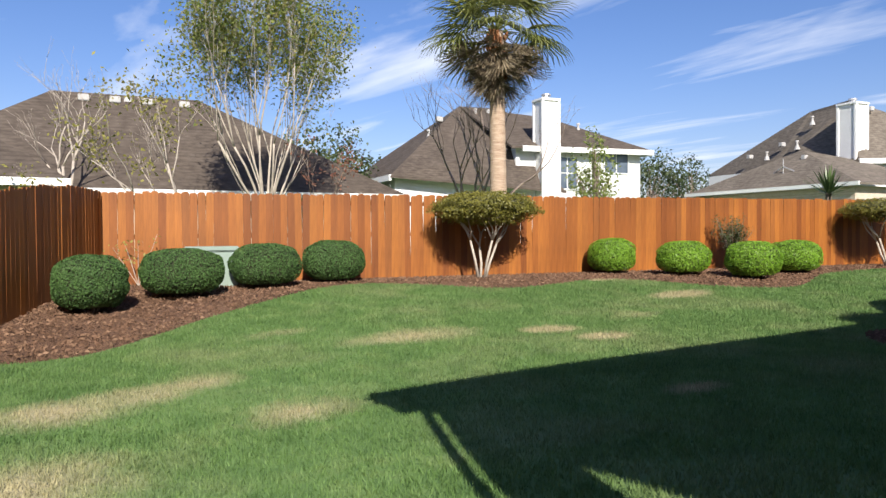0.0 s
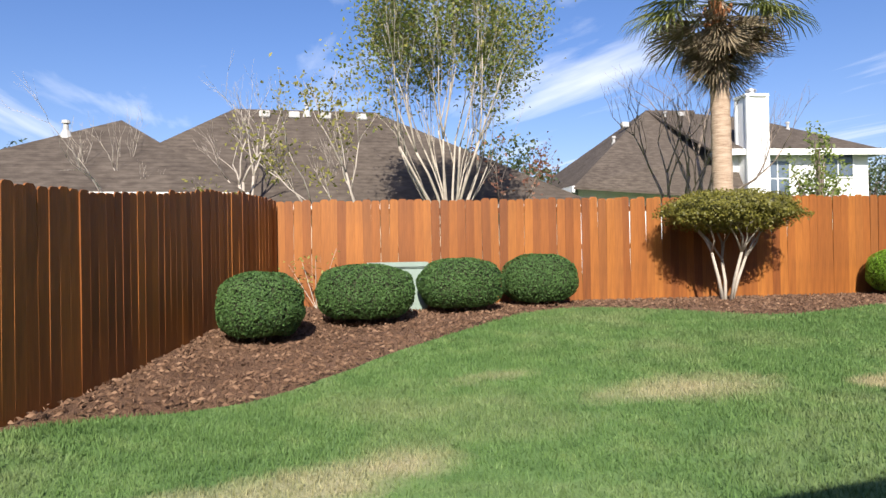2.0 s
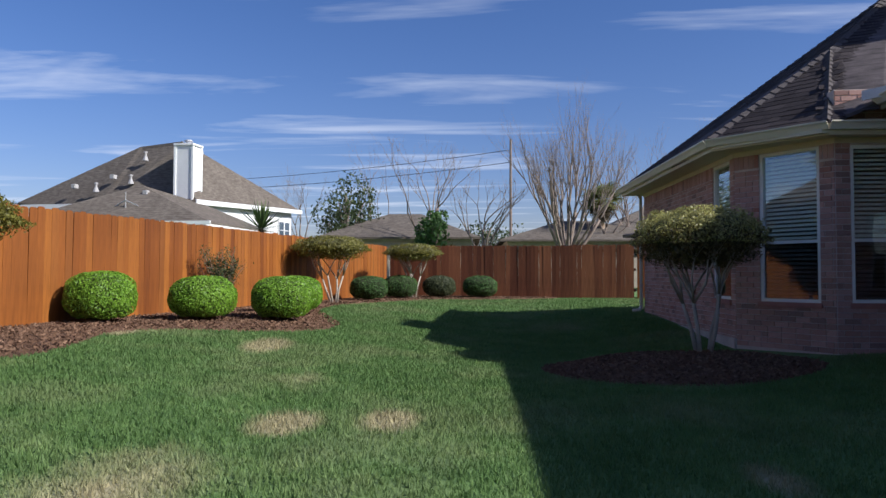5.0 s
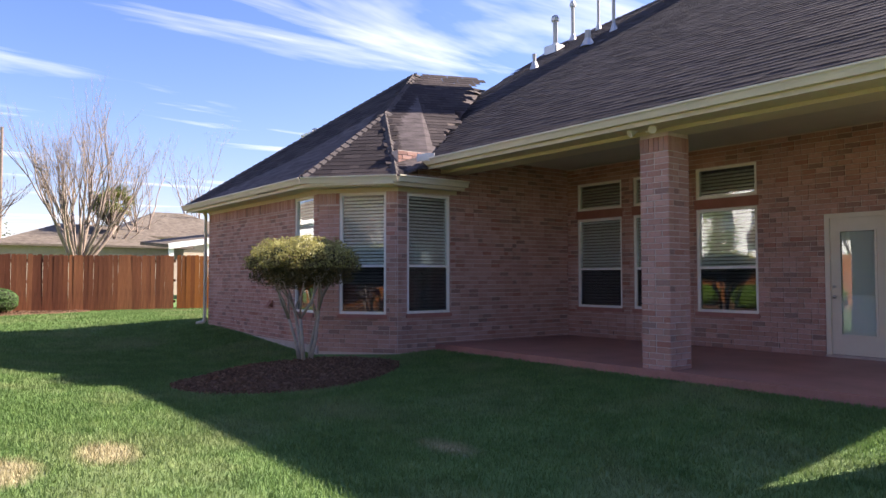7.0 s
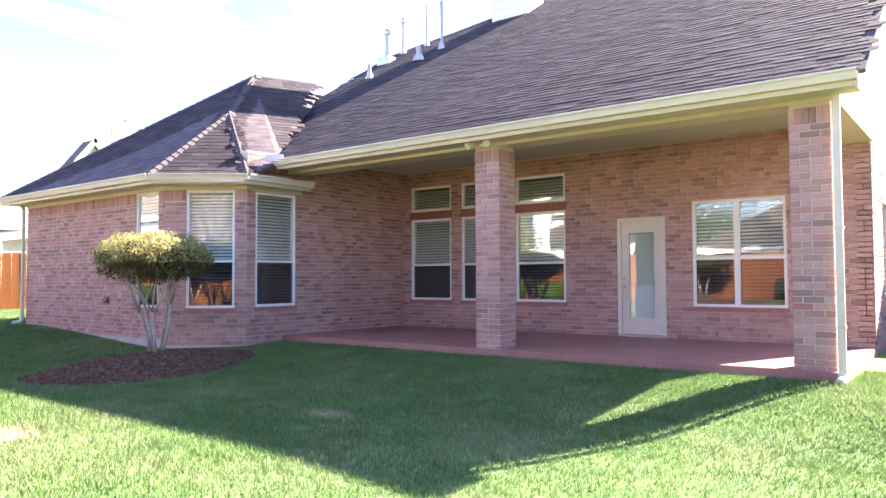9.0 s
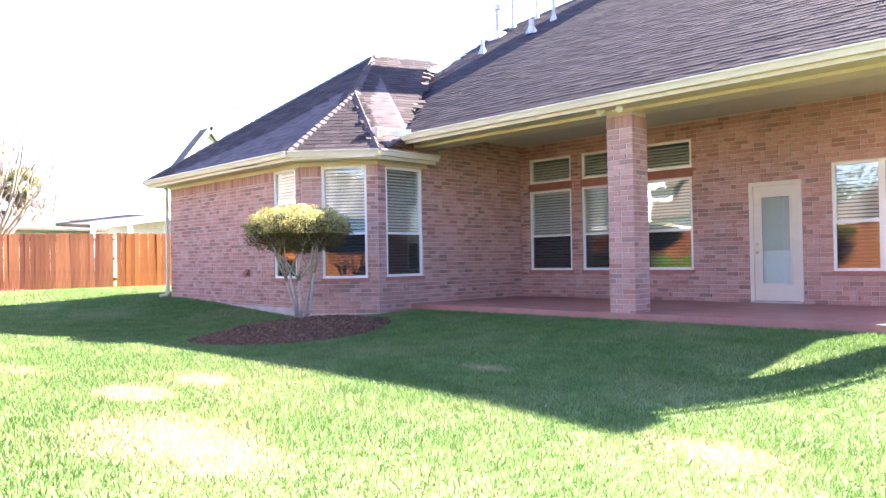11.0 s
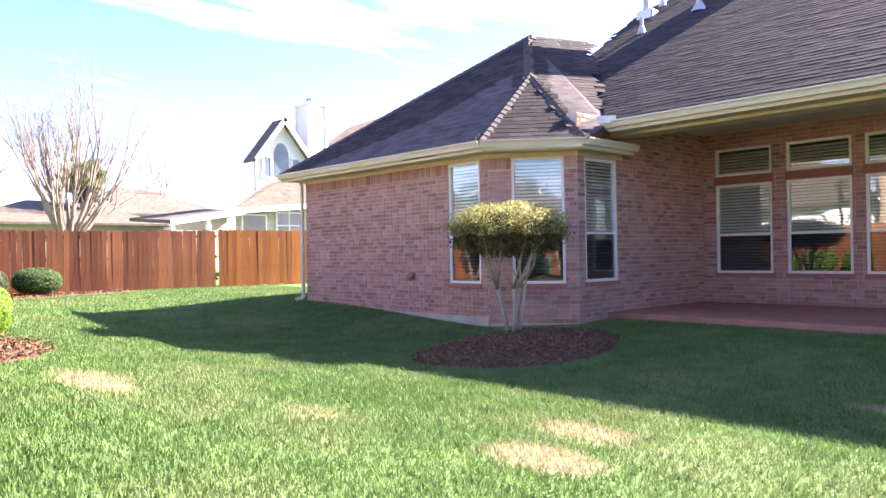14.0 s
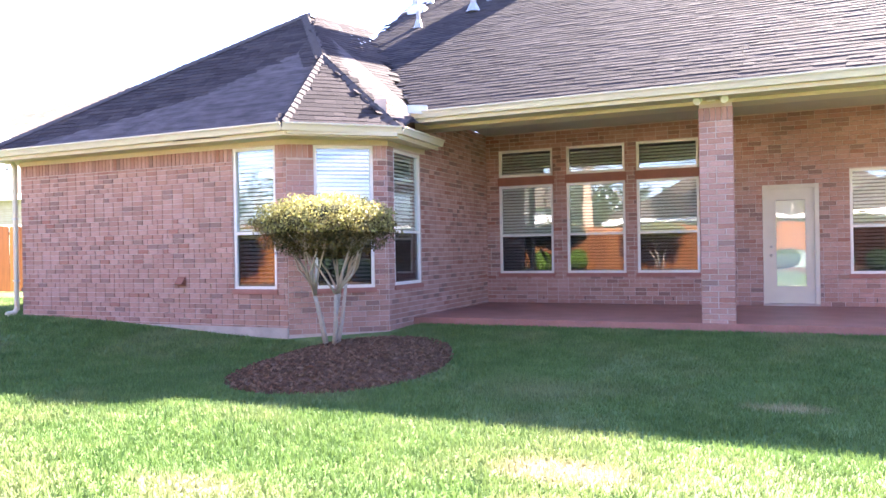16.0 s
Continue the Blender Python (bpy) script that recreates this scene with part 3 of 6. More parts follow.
def picket_mesh(name, width, height, rng, material):
    """A dog-eared fence board, 16 mm thick."""
    t = 0.016
    e = width * 0.26
    warp = [rng.uniform(-0.004, 0.004) for _ in range(3)]
    prof = [(-width / 2, 0), (width / 2, 0), (width / 2 + warp[0], height * 0.5), (width / 2 + warp[1], height - e * 0.9), (width / 2 - e * 0.45, height - e * 0.25), (width / 2 - e, height), (-width / 2 + e, height), (-width / 2 + e * 0.45, height - e * 0.25), (-width / 2 + warp[1], height - e * 0.9), (-width / 2 + warp[0], height * 0.5)]
    n = len(prof)
    verts = [(x, -t / 2 + (warp[2] if 0.3 < z / height < 0.8 else 0), z) for x, z in prof] + [(x, t / 2 + (warp[2] if 0.3 < z / height < 0.8 else 0), z) for x, z in prof]
    faces = [tuple(range(n)), tuple(range(2 * n - 1, n - 1, -1))] + [(i, i + n, (i + 1) % n + n, (i + 1) % n) for i in range(n)]
    return mesh_from(name, verts, faces, material)


def build_fence(name, label, a, b, height, material, rail_side, seed, base=lambda x, y: ground_z(x, y)):
    """A picket fence from a to b: boards, three rails behind them and posts."""
    rng = random.Random(seed)
    a, b = Vector((*a, 0)), Vector((*b, 0))
    d = (b - a)
    length = d.length
    d.normalize()
    side = Vector((-d.y, d.x, 0)) * rail_side
    ang = math.degrees(math.atan2(d.y, d.x))
    fence = thing(name, label, "fence", kind="structure")
    kinds = [picket_mesh("fence_board", 0.1425 + 0.001 * i, height + 0.006 * i, rng, material) for i in range(5)]
    s, i = 0.07, 0
    while s < length:
        p = a + d * s + side * rng.uniform(-0.001, 0.001)
        ob = new("fence_board", rng.choice(kinds))
        z = base(p.x, p.y) + rng.uniform(-0.012, 0.012)
        ob.matrix_basis = pose(p.x, p.y, z, rng.uniform(-0.25, 0.25), rng.uniform(-0.45, 0.45), ang)
        ob.parent = fence
        s += 0.1432 + rng.uniform(-0.001, 0.0018)
        i += 1
    for h in (0.25, 0.95, 1.6):
        bm = bmesh.new()
        steps = 6
        for j in range(steps):
            p, q = a + d * length * j / steps + side * 0.05, a + d * length * (j + 1) / steps + side * 0.05
            zp, zq = base(p.x, p.y) + h, base(q.x, q.y) + h
            m = Matrix.Translation((p.x, p.y, zp)) @ (Vector((q.x - p.x, q.y - p.y, zq - zp))).to_track_quat("X", "Z").to_matrix().to_4x4()
            add_box(bm, 0, (q - p).length, -0.02, 0.02, -0.045, 0.045, m)
        part("fence_rail", bm, M_CEDAR_OLD, fence)
    s = 0.1
    while s < length:
        p = a + d * s + side * 0.12
        z = base(p.x, p.y)
        part("fence_post", box(-0.045, 0.045, -0.045, 0.045, -0.3, height - 0.1, pose(p.x, p.y, z, 0, 0, ang)), M_CEDAR_OLD, fence)
        s += 2.4
    return fence


def fence_base(x, y):
    return ground_z(x, y) + 0.03


# ---- own house ----
PX1, PX0 = 9.62, 0.42          # patio wall corner and outer side of the house
WALL_N, WALL_P = 3.83, -1.2    # rear wing wall and patio back wall
SLAB = 0.13
CEIL_Z = 3.55
COURSE, BLEN = 0.079, 0.212


def brick_wall(name, label, p, q, z0, z1, openings, out, soldier=None, zbase=None):
    """A wall from p to q (metres in plan), seen from the side to which out points, with openings (u0, u1, v0, v1) through it.
    Its face bricks are boxes that stand proud of the mortar."""
    p, q = Vector((*p, 0)), Vector((*q, 0))
    d = q - p
    length = d.length
    d.normalize()
    n = Vector((*out, 0)).normalized()
    zb = z0 if zbase is None else zbase
    us = sorted({0, length, *[o[0] for o in openings], *[o[1] for o in openings]})
    vs = sorted({zb, z1, *[o[2] for o in openings], *[o[3] for o in openings]})
    m = Matrix(((d.x, -n.x, 0, p.x), (d.y, -n.y, 0, p.y), (0, 0, 1, 0), (0, 0, 0, 1)))
    bm = bmesh.new()
    for u0, u1 in zip(us, us[1:]):
        for v0, v1 in zip(vs, vs[1:]):
            if not any(o[0] - 1e-4 <= u0 and u1 <= o[1] + 1e-4 and o[2] - 1e-4 <= v0 and v1 <= o[3] + 1e-4 for o in openings):
                add_box(bm, u0, u1, 0, 0.2, v0, v1, m)
    bmesh.ops.recalc_face_normals(bm, faces=bm.faces)
    wall = part(name, bm, M_MORTAR, None)
    tagged(wall, label, "wall", kind="structure")
    verts, faces = [], []
    rng = random.Random(name)

    def brick(u0, u1, v0, v1):
        o = len(verts)
        y = -0.009 - rng.uniform(0, 0.003)
        e = 0.003
        for du, dv, yy in ((0, 0, 0.002), (1, 0, 0.002), (1, 1, 0.002), (0, 1, 0.002)):
            verts.append(m @ Vector((u1 if du else u0, yy, v1 if dv else v0)))
        for du, dv in ((0, 0), (1, 0), (1, 1), (0, 1)):
            verts.append(m @ Vector(((u1 - e) if du else (u0 + e), y, (v1 - e) if dv else (v0 + e))))
        faces.extend([(o + 4, o + 5, o + 6, o + 7), (o, o + 1, o + 5, o + 4), (o + 1, o + 2, o + 6, o + 5), (o + 2, o + 3, o + 7, o + 6), (o + 3, o, o + 4, o + 7)])

    def clipped(u0, u1, v0, v1):
        spans = [(u0, u1)]
        for a0, a1, b0, b1 in openings:
            if v1 > b0 + 0.01 and v0 < b1 - 0.01:
                nxt = []
                for s0, s1 in spans:
                    if a0 > s0:
                        nxt.append((s0, min(s1, a0)))
                    if a1 < s1:
                        nxt.append((max(s0, a1), s1))
                spans = [s for s in nxt if s[1] - s[0] > 0.02]
        for s0, s1 in spans:
            brick(s0 + 0.004, s1 - 0.004, v0, v1)

    v, row = z0, 0
    top = soldier if soldier else z1
    while v < top - 0.03:
        h = min(COURSE, top - v) - 0.009
        u = -(BLEN / 2) * (row % 2) - 0.02
        while u < length:
            ln = BLEN if rng.random() > 0.16 else BLEN / 2
            clipped(max(0, u), min(length, u + ln) , v, v + h)
            u += ln
        v += COURSE
        row += 1
    if soldier:
        u = 0
        while u < length:
            clipped(u, min(length, u + COURSE), soldier, z1)
            u += COURSE
    bo = new("bricks", mesh_from("bricks", verts, faces, M_BRICK))
    bo.parent = wall
    tagged(bo, kind="stuff")
    return wall, m


def window_unit(m, u0, u1, v0, v1, name, label, rail=None, mullion=None, sill=True, blinds=True, screen=True):
    """A white-framed sash window with blinds behind its glass, set into an opening of the wall with matrix m."""
    w = thing(name, label, "window", kind="structure")

    def put(nm, bm, mat, lab=""):
        return part(nm, bm, mat, w, lab)

    f = 0.045
    bm = bmesh.new()
    for a in ((u0, u0 + f, v0, v1), (u1 - f, u1, v0, v1), (u0 + f, u1 - f, v1 - f, v1), (u0 + f, u1 - f, v0, v0 + f)):
        add_box(bm, a[0], a[1], 0.012, 0.09, a[2], a[3], m)
    put("window_frame", bm, M_FRAME)
    if mullion:
        put("mullion", box(mullion - 0.045, mullion + 0.045, 0.01, 0.085, v0 + f, v1 - f, m), M_FRAME)
    bays = [(u0 + f, u1 - f)] if not mullion else [(u0 + f, mullion - 0.045), (mullion + 0.045, u1 - f)]
    for b0, b1 in bays:
        if rail:
            put("meeting_rail", box(b0, b1, 0.014, 0.08, rail - 0.022, rail + 0.022, m), M_FRAME)
            panes = [(v0 + f, rail - 0.022, M_SCREEN if screen else M_GLASS), (rail + 0.022, v1 - f, M_GLASS)]
        else:
            panes = [(v0 + f, v1 - f, M_GLASS)]
        for c0, c1, mat in panes:
            q = put("pane", box(b0, b1, 0.045, 0.049, c0, c1, m), mat)
            q.visible_shadow = False
        if blinds:
            bm = bmesh.new()
            z = v0 + f + 0.02
            while z < v1 - f - 0.02:
                add_box(bm, b0 + 0.01, b1 - 0.01, -0.024, 0.024, -0.0015, 0.0015, m @ Matrix.Translation((0, 0.082, z)) @ pose(0, 0, 0, 52))
                z += 0.06
            put("blind", bm, M_SLAT, "lowered ivory slatted blind")
    if sill:
        put("window_sill", box(u0 - 0.03, u1 + 0.03, -0.035, 0.03, v0 - 0.075, v0 - 0.004, m, 0.006), M_BRICK_SILL, "rowlock brick sill")
    return w


M_BRICK_SILL = plain("sill_brick", (0.34, 0.15, 0.12), 0.85, 0, 0.2, 7)


def shingle_face(poly, material, parent, up, tab=0.3, course=0.14):
    """Rows of thin shingle tabs laid over a sloping polygon, from the eave up."""
    p = [Vector(q) for q in poly]
    n = (p[1] - p[0]).cross(p[2] - p[0]).normalized()
    if n.z < 0:
        n = -n
    upv = (Vector((0, 0, 1)) - n * n.z).normalized()
    side = upv.cross(n)
    o = p[0]
    uv = [((q - o).dot(side), (q - o).dot(upv)) for q in p]

    def inside(u, v):
        c = False
        j = len(uv) - 1
        for i in range(len(uv)):
            (xi, yi), (xj, yj) = uv[i], uv[j]
            if (yi > v) != (yj > v) and u < (xj - xi) * (v - yi) / (yj - yi) + xi:
                c = not c
            j = i
        return c

    u0, u1 = min(q[0] for q in uv), max(q[0] for q in uv)
    v0, v1 = min(q[1] for q in uv), max(q[1] for q in uv)
    rng = random.Random(round(u1 * 1000))
    verts, faces = [], []
    v, row = v0 - 0.02, 0
    while v < v1:
        u = u0 - rng.uniform(0, tab)
        while u < u1:
            w = tab * rng.choice((0.5, 0.75, 1, 1, 1.25))
            mid = u + w / 2
            if inside(mid, v + course * 0.5) or (inside(u + 0.02, v + course * 0.5) and inside(u + w - 0.02, v + course * 0.5)):
                k, lift = len(verts), 0.007 + rng.uniform(0, 0.005)
                drop = rng.uniform(0, 0.02)
                for a, b, h in ((u, v - drop, lift), (u + w - 0.006, v - drop, lift), (u + w - 0.006, v + course + 0.02, 0.004), (u, v + course + 0.02, 0.004), (u, v - drop, 0.0), (u + w - 0.006, v - drop, 0.0)):
                    verts.append(o + side * a + upv * b + n * h)
                faces += [(k, k + 1, k + 2, k + 3), (k + 4, k + 5, k + 1, k)]
            u += w
        v += course
        row += 1
    s = new("shingles", mesh_from("shingles", verts, faces, material))
    s.parent = parent
    tagged(s, kind="stuff")


def hip_cap(a, b, parent, material):
    """Overlapping cap shingles along a hip or ridge."""
    a, b = Vector(a), Vector(b)
    d = b - a
    n = int(d.length / 0.16)
    q = d.to_track_quat("X", "Z").to_matrix().to_4x4()
    bm = bmesh.new()
    for i in range(n):
        m = Matrix.Translation(a + d * (i / n)) @ q
        tilt = m @ pose(0, 0, 0.02, 0, 2, 0)
        vs = [bm.verts.new(tilt @ Vector(c)) for c in ((0, -0.13, -0.06), (0, 0, 0.025), (0, 0.13, -0.06), (0.24, -0.13, -0.07), (0.24, 0, 0.012), (0.24, 0.13, -0.07))]
        bm.faces.new((vs[0], vs[1], vs[4], vs[3]))
        bm.faces.new((vs[1], vs[2], vs[5], vs[4]))
    part("hip_cap", bm, material, parent)


def gutter_run(pts, parent, z):
    """A K-style gutter with its fascia board along plan points."""
    for (x0, y0), (x1, y1) in zip(pts, pts[1:]):
        d = Vector((x1 - x0, y1 - y0, 0))
        m = Matrix.Translation((x0, y0, z)) @ d.to_track_quat("X", "Z").to_matrix().to_4x4()
        bm = bmesh.new()
        prof = [(-0.0, -0.11), (0.07, -0.11), (0.085, -0.07), (0.1, -0.04), (0.12, -0.02), (0.12, 0.0), (0.112, 0.0), (0.105, -0.018), (0.08, -0.04), (0.062, -0.1), (0.008, -0.1), (0.0, 0.0)]
        a = [bm.verts.new(m @ Vector((-0.02, -p[0] * GUT, p[1]))) for p in prof]
        b = [bm.verts.new(m @ Vector((d.length + 0.02, -p[0] * GUT, p[1]))) for p in prof]
        k = len(prof)
        for i in range(k):
            bm.faces.new((a[i], a[(i + 1) % k], b[(i + 1) % k], b[i]))
        bm.faces.new(a[::-1])
        bm.faces.new(b)
        bmesh.ops.recalc_face_normals(bm, faces=bm.faces)
        part("gutter", bm, M_GUTTER, parent, "cream enamelled gutter")
        part("fascia", box(0, d.length, 0.0 * GUT, 0.025, -0.17, -0.005, m), M_CREAM, parent)


GUT = 1


def build_house():
    # rear wing wall, seen along its length; u runs from the outer corner
    W0 = 16.65
    w1, m1 = brick_wall("wall_wing", "pinkish brick wing wall with a soldier course on top", (W0, WALL_N), (11.0, WALL_N), 0.05, 2.84,
                        [(W0 - 11.98, W0 - 11.2, 0.67, 2.82)], (0, 1), soldier=2.63, zbase=-0.3)
    window_unit(m1, W0 - 11.98, W0 - 11.2, 0.67, 2.82, "window_1", "tall white sash window with ivory blinds", rail=1.52)
    c0, c1 = Vector((11.0, WALL_N, 0)), Vector((9.78, 2.95, 0))
    cl = (c1 - c0).length
    w2, m2 = brick_wall("wall_bay", "pinkish brick corner wall of the bay", c0.xy, c1.xy, 0.0, 2.84, [(0.4, 1.29, 0.67, 2.82)], (-(c0.y - c1.y), c0.x - c1.x), soldier=2.63, zbase=-0.3)
    window_unit(m2, 0.4, 1.29, 0.67, 2.82, "window_2", "tall white sash window of the bay with ivory blinds", rail=1.52)
    s0, s1 = Vector((9.78, 2.95, 0)), Vector((PX1, WALL_P, 0))
    w3, m3 = brick_wall("wall_patio_side", "pinkish brick side wall of the covered patio", s0.xy, s1.xy, 0.0, CEIL_Z, [(0.2, 1.12, 0.68, 2.8)], (-1, 0.04), zbase=-0.3)
    window_unit(m3, 0.2, 1.12, 0.68, 2.8, "window_3", "tall white sash window beside the covered patio", rail=1.52)
    L = PX1
    ops = []
    wins = [(9.34, 8.23), (7.95, 6.83), (6.61, 5.5)]
    for a, b in wins:
        ops += [(L - a, L - b, 0.72, 2.48), (L - a, L - b, 2.66, 3.2)]
    ops += [(L - 4.44, L - 3.55, SLAB, 2.26), (L - 3.08, L - 1.6, 0.69, 2.48)]
    w4, m4 = brick_wall("wall_patio_back", "reddish pink brick back wall of the covered patio", (L, WALL_P), (PX0, WALL_P), SLAB, CEIL_Z, ops, (0, 1), zbase=-0.2)
    for i, (a, b) in enumerate(wins):
        window_unit(m4, L - a, L - b, 0.72, 2.48, "window_%d" % (4 + 2 * i), "white sash patio window with ivory blinds", rail=1.48)
        window_unit(m4, L - a, L - b, 2.66, 3.2, "window_%d" % (5 + 2 * i), "transom window over a patio window", sill=False)
        t = part("window_trim", box(L - a - 0.03, L - b + 0.03, -0.016, 0.03, 2.49, 2.65, m4), M_TRIM, None)
        tagged(t, "red-brown painted board between window and transom", "trim", kind="structure")
    window_unit(m4, L - 3.08, L - 1.6, 0.69, 2.48, "window_10", "wide double white sash patio window with blinds", rail=1.5, mullion=L - 2.36)
    # open weep joints low in the back wall
    for i in range(11):
        u = 0.35 + 0.82 * i
        if not any(o[0] - 0.1 < u < o[1] + 0.1 for o in ops if o[2] < 0.3):
            part("weep_joint", box(u, u + 0.012, -0.014, 0.004, SLAB + 0.075, SLAB + 0.145, m4), M_DARK, w4)
    # patio door
    d = thing("door_1", "cream patio door with a half glass and a blind", "door", kind="structure")
    a, b = L - 4.44, L - 3.55
    bm = bmesh.new()
    for q in ((a, a + 0.07, SLAB, 2.26), (b - 0.07, b, SLAB, 2.26), (a + 0.07, b - 0.07, 2.19, 2.26)):
        add_box(bm, q[0], q[1], -0.02, 0.12, q[2], q[3], m4)
    part("door_frame", bm, M_DOOR, d)
    bm = bmesh.new()
    g = (a + 0.2, b - 0.2, 0.46, 2.0)
    for q in ((a + 0.07, g[0], SLAB + 0.04, 2.19), (g[1], b - 0.07, SLAB + 0.04, 2.19), (g[0], g[1], g[3], 2.19), (g[0], g[1], SLAB + 0.04, g[2])):
        add_box(bm, q[0], q[1], 0.02, 0.065, q[2], q[3], m4)
    leaf = part("door_leaf", bm, M_DOOR, d)
    bm = bmesh.new()
    for q in ((g[0] - 0.02, g[0] + 0.012, g[2], g[3]), (g[1] - 0.012, g[1] + 0.02, g[2], g[3]), (g[0], g[1], g[3] - 0.012, g[3] + 0.02), (g[0], g[1], g[2] - 0.02, g[2] + 0.012)):
        add_box(bm, q[0], q[1], 0.008, 0.019, q[2], q[3], m4)
    part("glazing_bead", bm, M_DOOR, leaf)
    pane = part("pane", box(g[0], g[1], 0.038, 0.042, g[2], g[3], m4), M_GLASS, d)
    pane.visible_shadow = False
    bm = bmesh.new()
    z = 1.05
    while z < g[3] - 0.02:
        add_box(bm, g[0], g[1], -0.014, 0.014, -0.001, 0.001, m4 @ Matrix.Translation((0, 0.075, z)) @ pose(0, 0, 0, 60))
        z += 0.027
    part("blind", bm, M_SLAT, d, "narrow slatted blind over the upper glass")
    part("blind_panel", box(g[0], g[1], 0.07, 0.08, g[2], 1.05, m4), M_WHITE, d, "white drawn shade over the lower glass")
    part("threshold", box(a, b, -0.05, 0.12, SLAB - 0.01, SLAB + 0.035, m4, 0.005), M_SLABEDGE, d)
    for zz_, r in ((1.02, 0.028), (1.17, 0.024)):
        bm = bmesh.new()
        mm = m4 @ Matrix.Translation((a + 0.13, 0.0, zz_)) @ pose(0, 0, 0, 90)
        bmesh.ops.create_cone(bm, cap_ends=True, segments=16, radius1=r * 0.5, radius2=r, depth=0.05, matrix=mm)
        part("door_handle" if zz_ < 1.1 else "deadbolt", bm, M_BRASS, d, smooth=True)
    # outer side of the house: brick below, lap siding in the gable
    w5, _ = brick_wall("wall_side", "pinkish brick outer side wall of the house", (PX0, WALL_P), (PX0, -11.0), 0.0, 3.3, [(1.2, 2.1, 0.9, 2.4)], (-1, 0), zbase=-0.2)
    for nm, p, q in (("wall_east", (W0, WALL_N - 0.02, -0.3), (W0 - 0.2, -11.0, 2.84)), ("wall_rear", (PX0, -11.0, -0.2), (W0, -11.2, 3.0))):
        t = part(nm, box(min(p[0], q[0]), max(p[0], q[0]), min(p[1], q[1]), max(p[1], q[1]), p[2], q[2]), M_MORTAR, None)
        tagged(t, "plain brick outer wall of the house", "wall", kind="structure")
    fl = part("floor", box(PX0 + 0.2, W0 - 0.2, -11.0, WALL_P - 0.2, 0.0, SLAB), M_ROOM, None)
    tagged(fl, "dim indoor floor behind the windows", "floor", kind="structure")
    for nm, bx in (("wall_inner_patio", (PX0 + 0.3, W0 - 0.3, -5.3, -5.2, SLAB, 3.2)), ("wall_inner_wing", (12.6, 12.7, -5.1, 3.5, SLAB, 2.8))):
        t = part(nm, box(*bx), M_ROOM, None)
        tagged(t, "plain painted indoor wall", "wall", kind="structure")
    ci = part("ceiling_indoor", box(PX0 + 0.2, W0 - 0.2, -11.0, WALL_P - 0.2, 3.2, 3.25), M_ROOM, None)
    tagged(ci, "plain painted indoor ceiling", "ceiling", kind="structure")
    ci = part("ceiling_wing", box(9.95, W0 - 0.2, WALL_P, 2.9, 2.85, 2.9), M_ROOM, None)
    tagged(ci, "plain painted indoor ceiling of the wing", "ceiling", kind="structure")
    # patio slab, posts, beam, ceiling
    sl = part("patio_floor", box(PX0 - 0.02, 9.75, WALL_P, 2.16, -0.3, SLAB, None, 0.012), M_TILEFLOOR, None)
    tagged(sl, "red stained concrete patio slab", "patio", kind="structure")
    ft = part("footing", box(11.0, W0 + 0.015, WALL_N - 0.05, WALL_N + 0.035, -0.3, 0.1, None, 0.01), M_SLABEDGE, None)
    tagged(ft, "bare concrete footing under the brick wall", "footing", kind="structure")
    for x0 in (4.87, PX0):
        build_post(x0)
    bm = box(PX0 - 0.05, 9.7, 1.65, 2.06, 3.19, 3.5)
    t = part("patio_beam", bm, M_CREAM, None)
    tagged(t, "cream painted beam over the patio posts", "beam", kind="structure")
    t = part("patio_side_beam", box(PX0 - 0.05, PX0 + 0.4, WALL_P + 0.012, 1.647, 3.19, CEIL_Z - 0.016), M_CREAM, None)
    tagged(t, "cream painted beam across the side of the patio", "beam", kind="structure")
    t = part("ceiling", box(PX0 + 0.02, 9.6, WALL_P + 0.012, 1.648, CEIL_Z - 0.012, CEIL_Z + 0.05), M_CEIL, None)
    tagged(t, "painted board ceiling of the covered patio", "ceiling", kind="structure")
    for x in (8.3, 6.1, 3.9, 1.9):
        lt = thing("ceiling_light", "small round recessed patio ceiling light", "lamp", (x, 0.6, CEIL_Z - 0.012), group="patio ceiling lights")
        bm = bmesh.new()
        bmesh.ops.create_cone(bm, cap_ends=True, segments=20, radius1=0.085, radius2=0.095, depth=0.015, matrix=Matrix.Translation((0, 0, -0.0075)))
        part("trim_ring", bm, M_WHITE, lt)
        bm = bmesh.new()
        bmesh.ops.create_cone(bm, cap_ends=True, segments=20, radius1=0.05, radius2=0.06, depth=0.012, matrix=Matrix.Translation((0, 0, -0.02)))
        part("lens", bm, M_LAMP, lt)
    build_roof()


M_TRIM = plain("red_brown_trim", (0.27, 0.11, 0.075), 0.7, 0, 0.15, 5)
POST_W = 0.45


